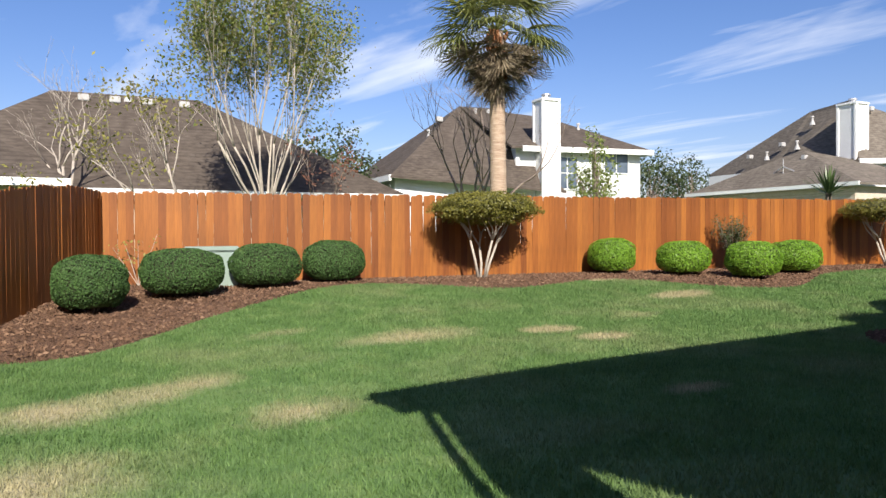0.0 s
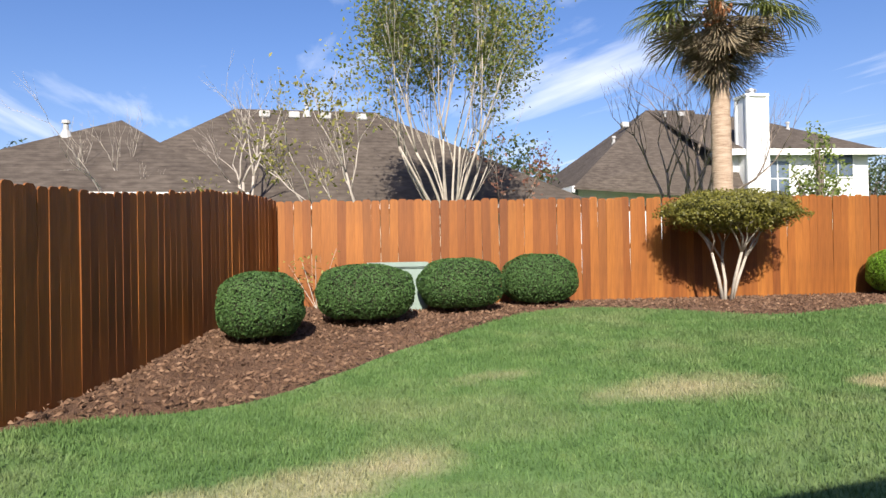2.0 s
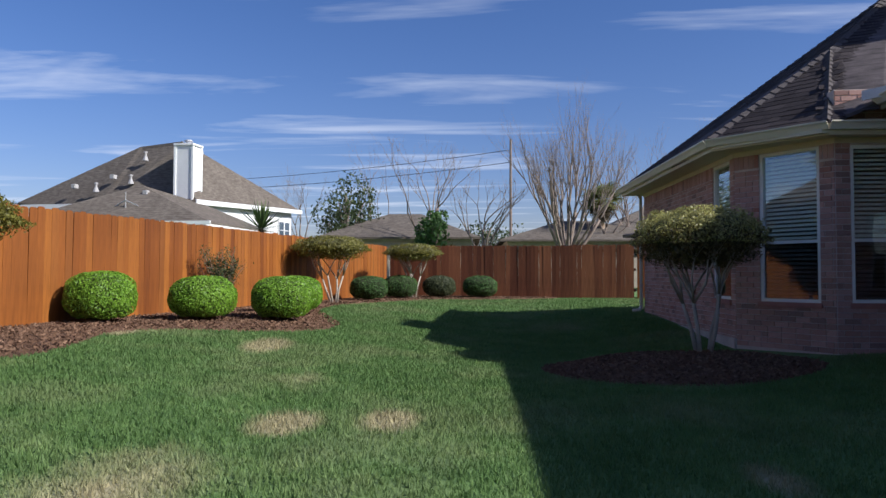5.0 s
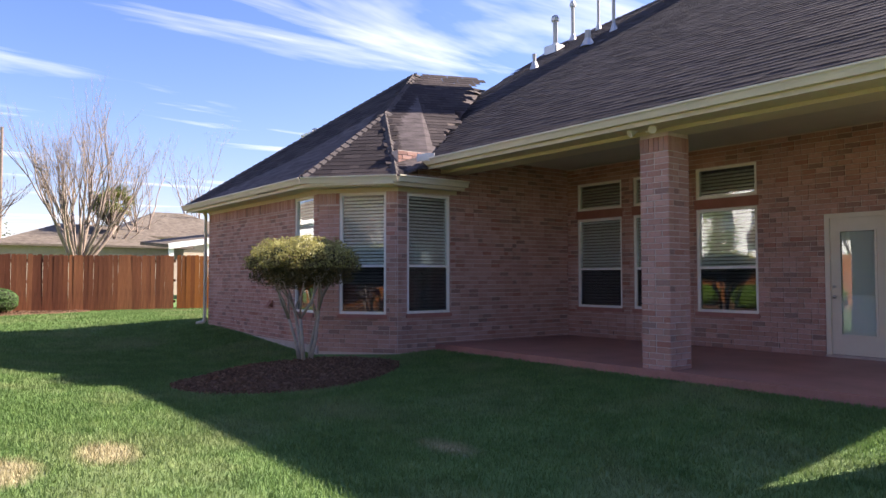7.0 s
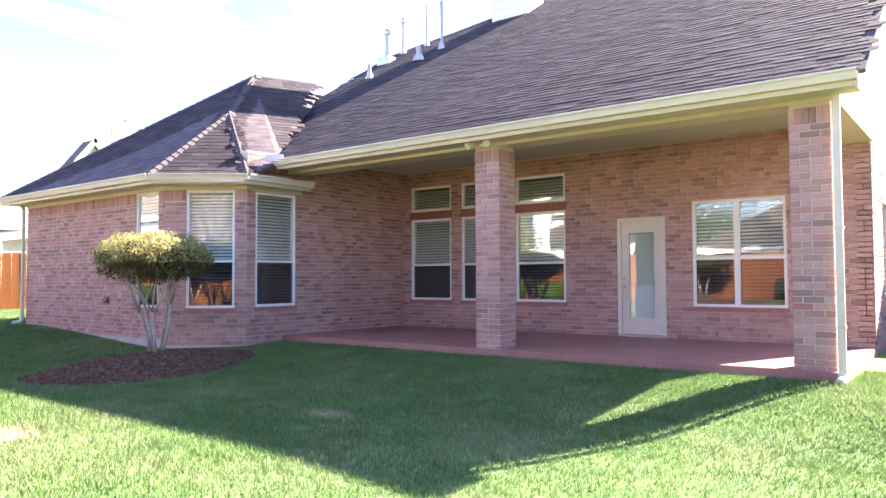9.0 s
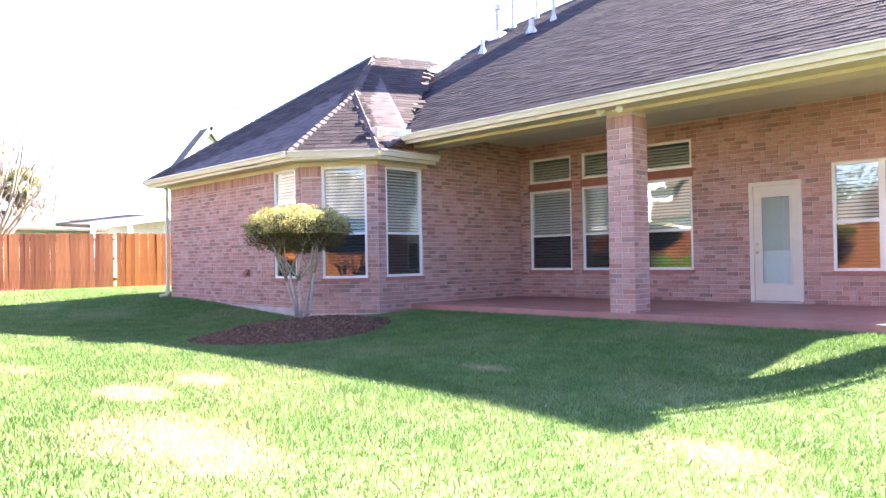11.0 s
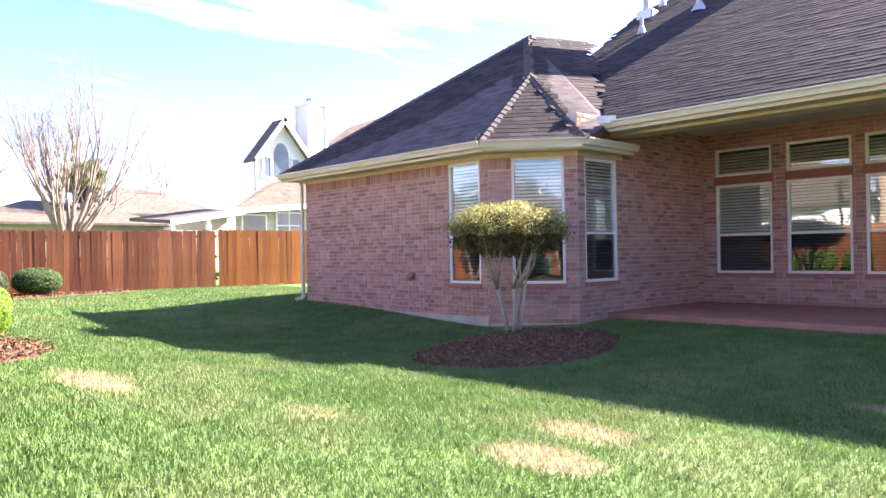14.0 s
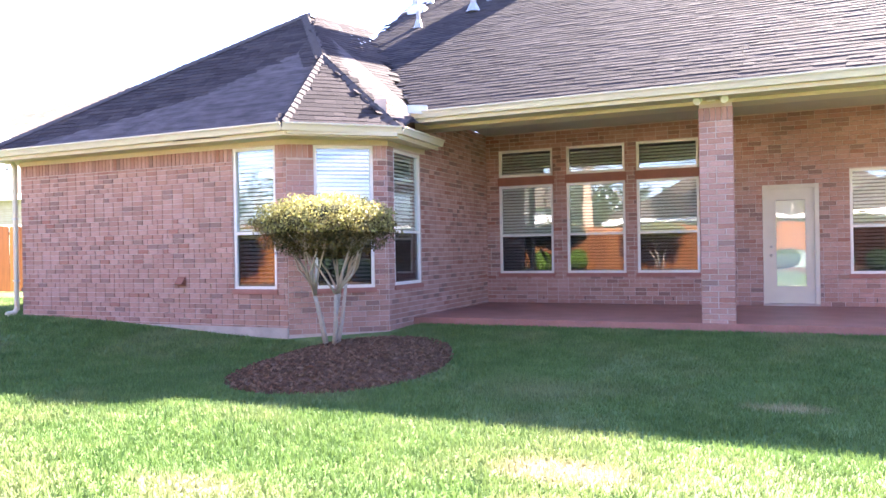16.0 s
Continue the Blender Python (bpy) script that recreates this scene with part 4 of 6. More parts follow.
def build_post(x0):
    """A square brick post, each face brick a piece of its own."""
    y1 = 2.08
    y0 = y1 - POST_W
    post = part("patio_post", box(x0 + 0.01, x0 + POST_W - 0.01, y0 + 0.01, y1 - 0.01, -0.25, 3.19), M_MORTAR, None)
    tagged(post, "square pinkish brick patio post under the beam", "post", group="brick patio posts")
    rng = random.Random(x0)
    long, half = brick_piece(0.212), brick_piece(0.1)
    tall = brick_piece(0.07, 0.19)
    n = 37
    for face in range(4):
        t = Matrix.Translation((x0 + POST_W / 2, (y0 + y1) / 2, 0)) @ pose(0, 0, 0, 0, 0, 90 * face)
        for r in range(n):
            z = 0.02 + r * COURSE
            u = -POST_W / 2
            seq = ([half, half, long] if rng.random() < 0.35 else [half, long, half]) if (r + face) % 2 else [long, long]
            if sum(0.225 if s is long else 0.1115 for s in seq) > 0.46:
                seq = seq[:2]
            for s in seq:
                w = 0.225 if s is long else 0.1125
                b = new("brick", s)
                b.parent = post
                b.matrix_basis = t @ Matrix.Translation((u + w / 2, -POST_W / 2 + rng.uniform(0, 0.003), z + COURSE / 2))
                u += w
        for i in range(6):
            b = new("brick", tall)
            b.parent = post
            b.matrix_basis = t @ Matrix.Translation((-POST_W / 2 + 0.0375 + 0.075 * i, -POST_W / 2, 0.02 + n * COURSE + 0.1))
    return post


PIECES = {}


def brick_piece(length, height=0.07):
    key = (length, height)
    if key not in PIECES:
        a, h, e = length / 2, height / 2, 0.004
        verts = [(-a, 0.012, -h), (a, 0.012, -h), (a, 0.012, h), (-a, 0.012, h), (-a + e, 0, -h + e), (a - e, 0, -h + e), (a - e, 0, h - e), (-a + e, 0, h - e)]
        faces = [(4, 5, 6, 7), (0, 1, 5, 4), (1, 2, 6, 5), (2, 3, 7, 6), (3, 0, 4, 7)]
        PIECES[key] = mesh_from("brick", verts, faces, M_BRICK_PIECE)
    return PIECES[key]


def build_roof():
    # rear wing: hipped, with the corner over the bay cut off
    E1, E2, E3 = (17.0, 4.3, 3.05), (10.72, 4.3, 3.05), (9.45, 3.2, 3.05)
    Q, P, R = (11.36, 2.2, 4.57), (12.79, 0.48, 5.98), (12.45, -1.2, 5.74)
    V = (9.5, 2.46, 3.36)
    wing = thing("roof_wing", "dark brown-grey shingle hip roof over the brick wing", "roof", kind="structure")
    faces = [(E1, P, Q, E2), (E2, Q, E3), (E3, Q, P, R, V), (E1, (17.0, -11.3, 3.05), (12.79, -11.3, 5.98), P)]
    for f in faces:
        bm = bmesh.new()
        vs = [bm.verts.new(Vector(q) - Vector((0, 0, 0.012))) for q in f]
        lo = [bm.verts.new(Vector(q) - Vector((0, 0, 0.06))) for q in f]
        bm.faces.new(vs)
        bm.faces.new(lo[::-1])
        for i in range(len(f)):
            j = (i + 1) % len(f)
            bm.faces.new((vs[i], lo[i], lo[j], vs[j]))
        bmesh.ops.recalc_face_normals(bm, faces=bm.faces)
        part("roof_deck", bm, M_SHINGLE_DECK, wing)
    for f in faces[:3]:
        shingle_face(f, M_SHINGLE, wing, None)
    for a, b in ((E1, P), (E2, Q), (E3, Q), (Q, P), (P, R)):
        hip_cap(a, b, wing, M_SHINGLE_CAP)
    gutter_run([(17.0, 4.28), (10.73, 4.28), (9.45, 3.18), (9.45, 1.7)], wing, 3.05)
    # small metal water diverter where the two roofs meet above the gutter
    part("water_diverter", box(-0.16, 0.16, -0.012, 0.012, -0.02, 0.11, pose(9.4, 2.62, 3.36, 0, 0, 35), 0.004), M_STEEL, wing, "pale metal water diverter")
    # soffit under the wing eave
    bm = prism([(17.0, 4.27, 2.9), (17.0, 3.6, 2.9), (11.0, 3.6, 2.9), (9.9, 2.9, 2.9), (9.9, 1.75, 2.9), (9.44, 1.75, 2.9), (9.44, 3.28, 2.9), (10.67, 4.27, 2.9)], 0.06)
    part("soffit", bm, M_CREAM, wing)
    for a, b in (((16.65, 3.842), (11.0, 3.842)), ((11.0, 3.842), (9.77, 2.955)), ((9.765, 2.955), (9.715, 1.7))):
        d = Vector((b[0] - a[0], b[1] - a[1], 0))
        m = Matrix.Translation((a[0], a[1], 0)) @ d.to_track_quat("X", "Z").to_matrix().to_4x4()
        part("frieze_board", box(-0.01, d.length + 0.01, -0.012, 0.02, 2.825, 2.905, m), M_CREAM, wing)
    # main roof over the patio and the house
    s = 0.627
    y0, z0, yr = 2.5, 3.39, -7.0

    def mz(y):
        return z0 + s * (y0 - y)

    main = thing("roof_main", "dark weathered shingle roof over the covered patio", "roof", kind="structure")
    poly = [(0.02, y0, z0), (9.45, y0, z0), (12.45, -1.2, mz(-1.2)), (12.5, -4.0, mz(-4.0)), (8.2, yr, mz(yr)), (0.1, yr, mz(yr))]
    part("roof_deck", prism([(p[0], p[1], p[2] - 0.012) for p in poly], 0.05, (0, 0.53, 0.85)), M_SHINGLE_DECK, main)
    shingle_face([(p[0], p[1], p[2] + 0.0) for p in poly], M_SHINGLE, main, None)
    back = [(0.1, yr, mz(yr)), (8.2, yr, mz(yr)), (12.5, -4.0, mz(-4.0)), (12.8, -11.3, 4.2), (0.1, -11.3, mz(yr) - s * 4.3)]
    bm = bmesh.new()
    vs = [bm.verts.new(q) for q in back]
    bm.faces.new((vs[0], vs[1], vs[4]))
    bm.faces.new((vs[1], vs[3], vs[4]))
    bm.faces.new((vs[1], vs[2], vs[3]))
    part("roof_deck", bm, M_SHINGLE_DECK, main)
    hip_cap((12.5, -4.0, mz(-4.0)), (8.2, yr, mz(yr)), main, M_SHINGLE_CAP)
    gutter_run([(9.52, y0 - 0.02), (0.12, y0 - 0.02)], main, z0)
    part("soffit", box(0.12, 9.5, 2.03, y0 - 0.03, z0 - 0.15, z0 - 0.11), M_CREAM, main)
    # gable end with lap siding
    z = 3.3
    while z < mz(yr) - 0.2:
        ya = y0 - (z - z0) / s if z > z0 else y0 - 0.1
        ya = min(ya - 0.33, 1.5)
        yb = yr - (mz(yr) - z) / s
        part("lap_board", box(PX0 - 0.014, PX0 + 0.02, max(yb, -11.2), ya, z, z + 0.155), M_SIDING, main, "white lap siding board")
        z += 0.16
    part("rake_board", prism([(0.12, y0, z0 - 0.02), (0.12, yr, mz(yr) - 0.02), (0.12, yr, mz(yr) - 0.2), (0.12, y0, z0 - 0.2)], 0.03), M_CREAM, main)
    # downspouts
    for nm, x, y, zt in (("downspout", W_DS, 3.9, 2.86), ("downspout", 0.36, 2.14, 3.25)):
        ds = thing("downspout", "cream square downspout strapped to the house corner", "downspout", group="downspouts")
        zb = ground_z(x, y)
        part("pipe", box(x - 0.04, x + 0.04, y - 0.03, y + 0.03, zb + 0.08, zt, None, 0.01), M_GUTTER, ds)
        bm = bmesh.new()
        tube(bm, [(x, y, zt - 0.03), (x, y + 0.06, zt + 0.05), (x, y + 0.26, zt + 0.12), (x, y + 0.32, zt + 0.14)], [0.042] * 4, 8)
        part("elbow", bm, M_GUTTER, ds)
        bm = bmesh.new()
        tube(bm, [(x, y, zb + 0.12), (x, y + 0.05, zb + 0.05), (x, y + 0.2, zb + 0.03)], [0.045] * 3, 8)
        part("shoe", bm, M_GUTTER, ds)
        for zz_ in (0.6, 1.7):
            part("strap", box(x - 0.05, x + 0.05, y - 0.035, y + 0.034, zb + zz_, zb + zz_ + 0.03), M_STEEL, ds)
    # vent pipes and a chimney on the slope
    for x, y, h, r, hood in ((11.52, -2.15, 0.35, 0.045, False), (12.3, -3.7, 0.75, 0.06, True), (10.41, -2.79, 0.35, 0.07, False), (12.05, -4.1, 0.9, 0.045, True), (11.4, -4.35, 1.15, 0.035, False), (10.24, -3.52, 1.25, 0.04, False)):
        v = thing("vent_pipe", "grey metal vent pipe with flashing on the shingle roof", "vent pipe", (x, y, mz(y)), group="roof vents")
        bm = bmesh.new()
        tube(bm, [(0, 0, -0.05), (0, 0, h)], [r, r], 12)
        part("pipe", bm, M_PVC, v)
        bm = bmesh.new()
        tube(bm, [(0, 0, -0.04), (0, 0, 0.16)], [r * 2.6, r * 1.15], 12)
        part("flashing", bm, M_STEEL, v)
        if hood:
            bm = bmesh.new()
            tube(bm, [(0, 0, h - 0.02), (0, 0, h + 0.05), (0, 0, h + 0.13)], [r * 1.7, r * 1.9, r * 1.2], 12)
            part("cap", bm, M_STEEL, v)
    bx = part("box_vent", box(11.9, 12.35, -3.75, -3.3, mz(-3.3) - 0.1, mz(-3.3) + 0.24, None, 0.03), M_STEEL, None)
    tagged(bx, "low grey metal box vent on the shingle roof", "roof vent")
    ch = thing("chimney", "white lap-sided chimney rising behind the shingle roof", "chimney", (9.2, -5.6, 7.9))
    part("shaft", box(-0.55, 0.55, -0.4, 0.4, -1.0, 2.6), M_SIDING, ch)
    for i in range(15):
        part("lap_board", box(-0.565, 0.565, -0.415, 0.415, -0.4 + i * 0.2, -0.4 + i * 0.2 + 0.185), M_SIDING, ch)
    part("cap", box(-0.62, 0.62, -0.47, 0.47, 2.6, 2.7, None, 0.02), M_WHITE, ch)


W_DS = 16.72
M_SHINGLE_DECK = shingle_mat("roof_underlay", (0.06, 0.05, 0.05), (0.09, 0.075, 0.075), (0.12, 0.1, 0.1), False)
M_SHINGLE_CAP = plain("cap_shingle", (0.085, 0.072, 0.07), 0.92, 0, 0.25, 12, 0.5)
build_house()

# wall fittings
hv = thing("dryer_vent", "small rust-brown hooded vent in the brick wall", "wall vent", (13.0, WALL_N + 0.012, 0.79))
bmv = box(-0.085, 0.085, 0.0, 0.02, -0.075, 0.075, None, 0.006)
part("plate", bmv, M_TRIM, hv)
bmv = bmesh.new()
vv = [bmv.verts.new(q) for q in ((-0.075, 0.02, 0.06), (0.075, 0.02, 0.06), (0.075, 0.1, -0.04), (-0.075, 0.1, -0.04), (-0.075, 0.02, -0.06), (0.075, 0.02, -0.06))]
for f in ((0, 3, 2, 1), (0, 4, 3), (1, 2, 5), (3, 4, 5, 2)):
    bmv.faces.new([vv[i] for i in f])
part("hood", bmv, M_TRIM, hv)
fl = thing("flood_light", "small white twin floodlight under the patio eave", "lamp", (5.15, 2.075, 3.27))
part("base", box(-0.06, 0.06, 0.0, 0.03, -0.05, 0.05, None, 0.008), M_WHITE, fl)
for sx in (-1, 1):
    bmv = bmesh.new()
    tube(bmv, [(sx * 0.05, 0.03, 0.0), (sx * 0.12, 0.1, -0.01)], [0.016, 0.016], 8)
    part("arm", bmv, M_WHITE, fl)
    bmv = bmesh.new()
    tube(bmv, [(sx * 0.12, 0.09, 0.0), (sx * 0.15, 0.14, -0.03), (sx * 0.18, 0.2, -0.07)], [0.025, 0.045, 0.055], 12)
    part("head", bmv, M_WHITE, fl)

# ---- plants ----


def leaf_cloud(name, centres, normals, size, material, rng, spread=0.5, aspect=0.55):
    """Many small two-triangle leaves at given places, one mesh."""
    n = len(centres)
    c, nm = np.asarray(centres, np.float32), np.asarray(normals, np.float32)
    nm = nm + rng.normal(0, spread, (n, 3))
    nm /= np.linalg.norm(nm, axis=1)[:, None] + 1e-6
    a = np.cross(nm, rng.normal(0, 1, (n, 3)))
    a /= np.linalg.norm(a, axis=1)[:, None] + 1e-6
    b = np.cross(nm, a)
    s = (size * rng.uniform(0.65, 1.35, n))[:, None]
    co = np.stack((c - a * s, c + b * s * aspect + nm * s * 0.12, c + a * s, c - b * s * aspect + nm * s * 0.12), 1).astype(np.float32)
    me = bpy.data.meshes.new(name)
    me.vertices.add(n * 4)
    me.vertices.foreach_set("co", co.ravel())
    me.loops.add(n * 4)
    me.loops.foreach_set("vertex_index", np.arange(n * 4, dtype=np.int32))
    me.polygons.add(n)
    me.polygons.foreach_set("loop_start", np.arange(0, n * 4, 4, dtype=np.int32))
    me.update(calc_edges=True)
    me.materials.append(material)
    return me


def blob_points(n, rx, ry, rz, rng, power=2.6, lump=0.06, seed=0.0, lower=-0.8):
    """Points and normals on a clipped-shrub surface: a lumpy, slightly boxy dome."""
    d = rng.normal(0, 1, (n * 2, 3))
    d /= np.linalg.norm(d, axis=1)[:, None]
    d = d[d[:, 2] > lower][:n]
    r = (np.abs(d[:, 0]) ** power + np.abs(d[:, 1]) ** power + np.abs(d[:, 2]) ** power) ** (-1 / power)
    r = r * (1 + lump * np.array([noise.noise(Vector(q) * 2.3 + Vector((seed, seed, 0))) for q in d]))
    p = d * r[:, None] * np.array([rx, ry, rz])
    nn = d / np.array([rx, ry, rz])
    nn /= np.linalg.norm(nn, axis=1)[:, None]
    return p, nn


def core_mesh(name, rx, ry, rz, material, power=2.6):
    bm = bmesh.new()
    bmesh.ops.create_icosphere(bm, subdivisions=3, radius=1)
    for v in bm.verts:
        d = v.co.normalized()
        r = (abs(d.x) ** power + abs(d.y) ** power + abs(d.z) ** power) ** (-1 / power) * (1 + 0.05 * noise.noise(d * 4))
        v.co = Vector((d.x * rx, d.y * ry, d.z * rz)) * r
    me = bpy.data.meshes.new(name)
    bm.to_mesh(me)
    bm.free()
    me.materials.append(material)
    return me


# solid shrub cores: shade between the leaves is painted into their dark colour
M_CORE = plain("shrub_core_shade", (0.028, 0.034, 0.014), 0.95, 0, 0.4, 30)
M_CORE_LIME = plain("lime_core_shade", (0.05, 0.075, 0.012), 0.95, 0, 0.4, 30)


def clipped_shrub(x, y, w, d, h, material, core, label, group, seed, count=6500, leaf=0.02, z=None):
    rng = np.random.default_rng(seed)
    zb = (bed_z(x, y) if z is None else z) - 0.02
    s = thing("shrub", label, "shrub", (x, y, zb), group=group)
    rx, ry, rz = w / 2, d / 2, h / 2
    p, nn = blob_points(count, rx, ry, rz, rng, seed=seed * 1.7)
    p = p * (1 - np.abs(rng.normal(0, 0.025, len(p))))[:, None] + [0, 0, rz + 0.04]
    part("foliage", leaf_cloud("shrub_leaves", p, nn, leaf, material, rng), material, s)
    # added filler blob, coloured dark as the shade inside the shrub
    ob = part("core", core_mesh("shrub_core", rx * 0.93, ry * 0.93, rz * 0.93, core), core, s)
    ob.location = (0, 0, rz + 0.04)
    bm = bmesh.new()
    for i in range(5):
        a = 2 * math.pi * i / 5
        tube(bm, [(0.05 * math.cos(a), 0.05 * math.sin(a), -0.05), (0.3 * rx * math.cos(a), 0.3 * ry * math.sin(a), 0.12), (0.6 * rx * math.cos(a), 0.6 * ry * math.sin(a), rz)], [0.018, 0.014, 0.006], 5)
    part("stems", bm, M_BARK, s)
    return s


DARK_LABEL = "clipped dark green boxwood shrub in the mulch bed"
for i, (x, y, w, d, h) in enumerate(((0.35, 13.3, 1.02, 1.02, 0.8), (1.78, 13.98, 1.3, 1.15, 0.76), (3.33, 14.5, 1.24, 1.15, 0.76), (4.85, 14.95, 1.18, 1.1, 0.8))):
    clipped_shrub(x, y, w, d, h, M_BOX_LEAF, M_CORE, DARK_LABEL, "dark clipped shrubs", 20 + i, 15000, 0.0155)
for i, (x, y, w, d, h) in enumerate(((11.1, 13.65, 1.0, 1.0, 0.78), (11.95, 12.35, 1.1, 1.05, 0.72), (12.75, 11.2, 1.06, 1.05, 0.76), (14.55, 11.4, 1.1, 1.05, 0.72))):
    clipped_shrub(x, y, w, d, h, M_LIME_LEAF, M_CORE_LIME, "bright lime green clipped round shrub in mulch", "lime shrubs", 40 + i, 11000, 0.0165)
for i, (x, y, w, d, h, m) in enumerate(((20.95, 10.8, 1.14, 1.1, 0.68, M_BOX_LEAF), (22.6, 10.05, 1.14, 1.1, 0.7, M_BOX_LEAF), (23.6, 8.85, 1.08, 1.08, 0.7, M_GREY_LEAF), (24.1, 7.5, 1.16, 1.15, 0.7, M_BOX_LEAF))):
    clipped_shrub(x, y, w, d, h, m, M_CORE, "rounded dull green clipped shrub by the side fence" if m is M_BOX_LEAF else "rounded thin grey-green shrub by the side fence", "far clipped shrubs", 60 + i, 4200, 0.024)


def loose_shrub():
    rng = np.random.default_rng(8)
    x, y = 14.4, 12.9
    s = thing("shrub", "loose upright blue-green shrub between lime shrubs", "shrub", (x, y, bed_z(x, y)))
    bm = bmesh.new()
    pts = []
    for i in range(34):
        a, t = rng.uniform(0, 2 * math.pi), rng.uniform(0.1, 0.48)
        top = Vector((t * math.cos(a), t * math.sin(a), rng.uniform(0.85, 1.3)))
        mid = top * 0.5 + Vector((0, 0, 0.1))
        tube(bm, [(0, 0, 0), mid, top], [0.01, 0.007, 0.003], 4)
        for k in range(110):
            q = Vector((0, 0, 0.25)).lerp(top, rng.uniform(0.25, 1.03))
            pts.append(q + Vector(rng.normal(0, 0.045, 3)))
    part("stems", bm, M_BARK, s)
    part("foliage", leaf_cloud("shrub_leaves", pts, [(0, -0.3, 1)] * len(pts), 0.026, M_OAK_LEAF, rng, 1.0, 0.35), M_OAK_LEAF, s)


loose_shrub()


def grow(bm, p, d, length, radius, depth, rng, ends, spread=0.5, up=0.2, split=(2, 3), shrink=0.72, wob=0.12, seg=5):
    """A limb that bends, tapers and forks; twig ends are gathered."""
    pts, rad = [p], [radius]
    n = 4
    for i in range(n):
        d = (d + Vector((rng.gauss(0, wob), rng.gauss(0, wob), rng.gauss(0, wob) + up * 0.12))).normalized()
        p = p + d * length / n
        pts.append(p)
        rad.append(radius * (1 - 0.38 * (i + 1) / n))
    tube(bm, pts, rad, seg if radius > 0.02 else 3)
    if depth <= 0:
        ends.append((p, d))
        ends.append((pts[2], d))
        return
    if depth == 1:
        ends.append((p, d))
    for i in range(rng.randint(*split)):
        a = Vector((rng.gauss(0, 1), rng.gauss(0, 1), rng.gauss(0, 0.6)))
        nd = (d + a.normalized() * spread * rng.uniform(0.6, 1.2) + Vector((0, 0, up))).normalized()
        grow(bm, pts[rng.choice((2, 3, 4))] if i else p, nd, length * shrink * rng.uniform(0.8, 1.15), rad[-1] * 0.8, depth - 1, rng, ends, spread, up, split, shrink, wob, seg)


def standard_tree(x, y, z, stems, crown, label, leaf_a, leaf_b, seed, name="small_tree", count=7000, bark=None, leaf=0.022):
    """A multi-stemmed small tree with a clipped flat-topped crown: crown = (cx, cy, cz, rx, ry, rz) from its foot."""
    rng, r2 = random.Random(seed), np.random.default_rng(seed)
    t = thing(name, label, "tree", (x, y, z))
    cx, cy, cz, rx, ry, rz = crown
    bm = bmesh.new()
    for i in range(stems):
        a = 2 * math.pi * i / stems + rng.uniform(-0.4, 0.4)
        foot = Vector((0.07 * math.cos(a), 0.07 * math.sin(a), -0.05))
        fork = Vector((cx * 0.4 + rx * 0.28 * math.cos(a), cy * 0.4 + ry * 0.28 * math.sin(a), cz * rng.uniform(0.42, 0.55)))
        mid = foot.lerp(fork, 0.5) + Vector((rng.uniform(-0.04, 0.04), rng.uniform(-0.04, 0.04), 0))
        tube(bm, [foot, mid, fork], [0.033, 0.027, 0.022], 8)
        for j in range(4):
            b = a + rng.uniform(-1.0, 1.0)
            k1 = Vector((cx + rx * 0.55 * math.cos(b), cy + ry * 0.55 * math.sin(b), cz - rz * 0.75))
            k2 = Vector((cx + rx * rng.uniform(0.6, 0.9) * math.cos(b + 0.2), cy + ry * 0.8 * math.sin(b + 0.2), cz + rz * rng.uniform(-0.2, 0.3)))
            m2 = fork.lerp(k1, 0.5) + Vector((rng.uniform(-0.06, 0.06), rng.uniform(-0.06, 0.06), rng.uniform(-0.02, 0.05)))
            tube(bm, [fork, m2, k1, k2], [0.018, 0.014, 0.011, 0.005], 6)
            for _ in range(5):
                k3 = k1 + Vector((rng.uniform(-0.3, 0.3) * rx, rng.uniform(-0.3, 0.3) * ry, rz * rng.uniform(0.4, 1.0)))
                tube(bm, [k1, k1.lerp(k3, 0.5) + Vector((rng.uniform(-0.04, 0.04), 0, 0)), k3], [0.009, 0.006, 0.003], 4)
    part("trunk", bm, bark or M_BARK_PALE, t, smooth=True)
    # leaf_b colours the lower leaves; a darker leaf_b paints shade under the crown
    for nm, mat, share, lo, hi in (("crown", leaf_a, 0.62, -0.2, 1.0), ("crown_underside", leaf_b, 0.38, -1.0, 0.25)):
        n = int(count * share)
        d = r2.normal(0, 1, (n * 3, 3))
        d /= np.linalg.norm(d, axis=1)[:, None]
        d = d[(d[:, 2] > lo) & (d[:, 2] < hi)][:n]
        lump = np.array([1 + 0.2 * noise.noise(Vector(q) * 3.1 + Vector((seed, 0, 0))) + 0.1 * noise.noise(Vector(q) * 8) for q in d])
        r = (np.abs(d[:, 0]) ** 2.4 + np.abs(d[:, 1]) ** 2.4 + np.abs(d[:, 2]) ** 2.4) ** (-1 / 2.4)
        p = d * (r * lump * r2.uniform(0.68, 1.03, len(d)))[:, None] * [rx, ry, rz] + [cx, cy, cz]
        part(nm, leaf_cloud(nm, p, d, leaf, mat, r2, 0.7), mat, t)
    # solid blob added to close the crown; its dark colour stands for inner shade
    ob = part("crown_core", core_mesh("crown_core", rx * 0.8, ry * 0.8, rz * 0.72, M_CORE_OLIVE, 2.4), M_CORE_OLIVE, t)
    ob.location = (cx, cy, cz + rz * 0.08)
    return t


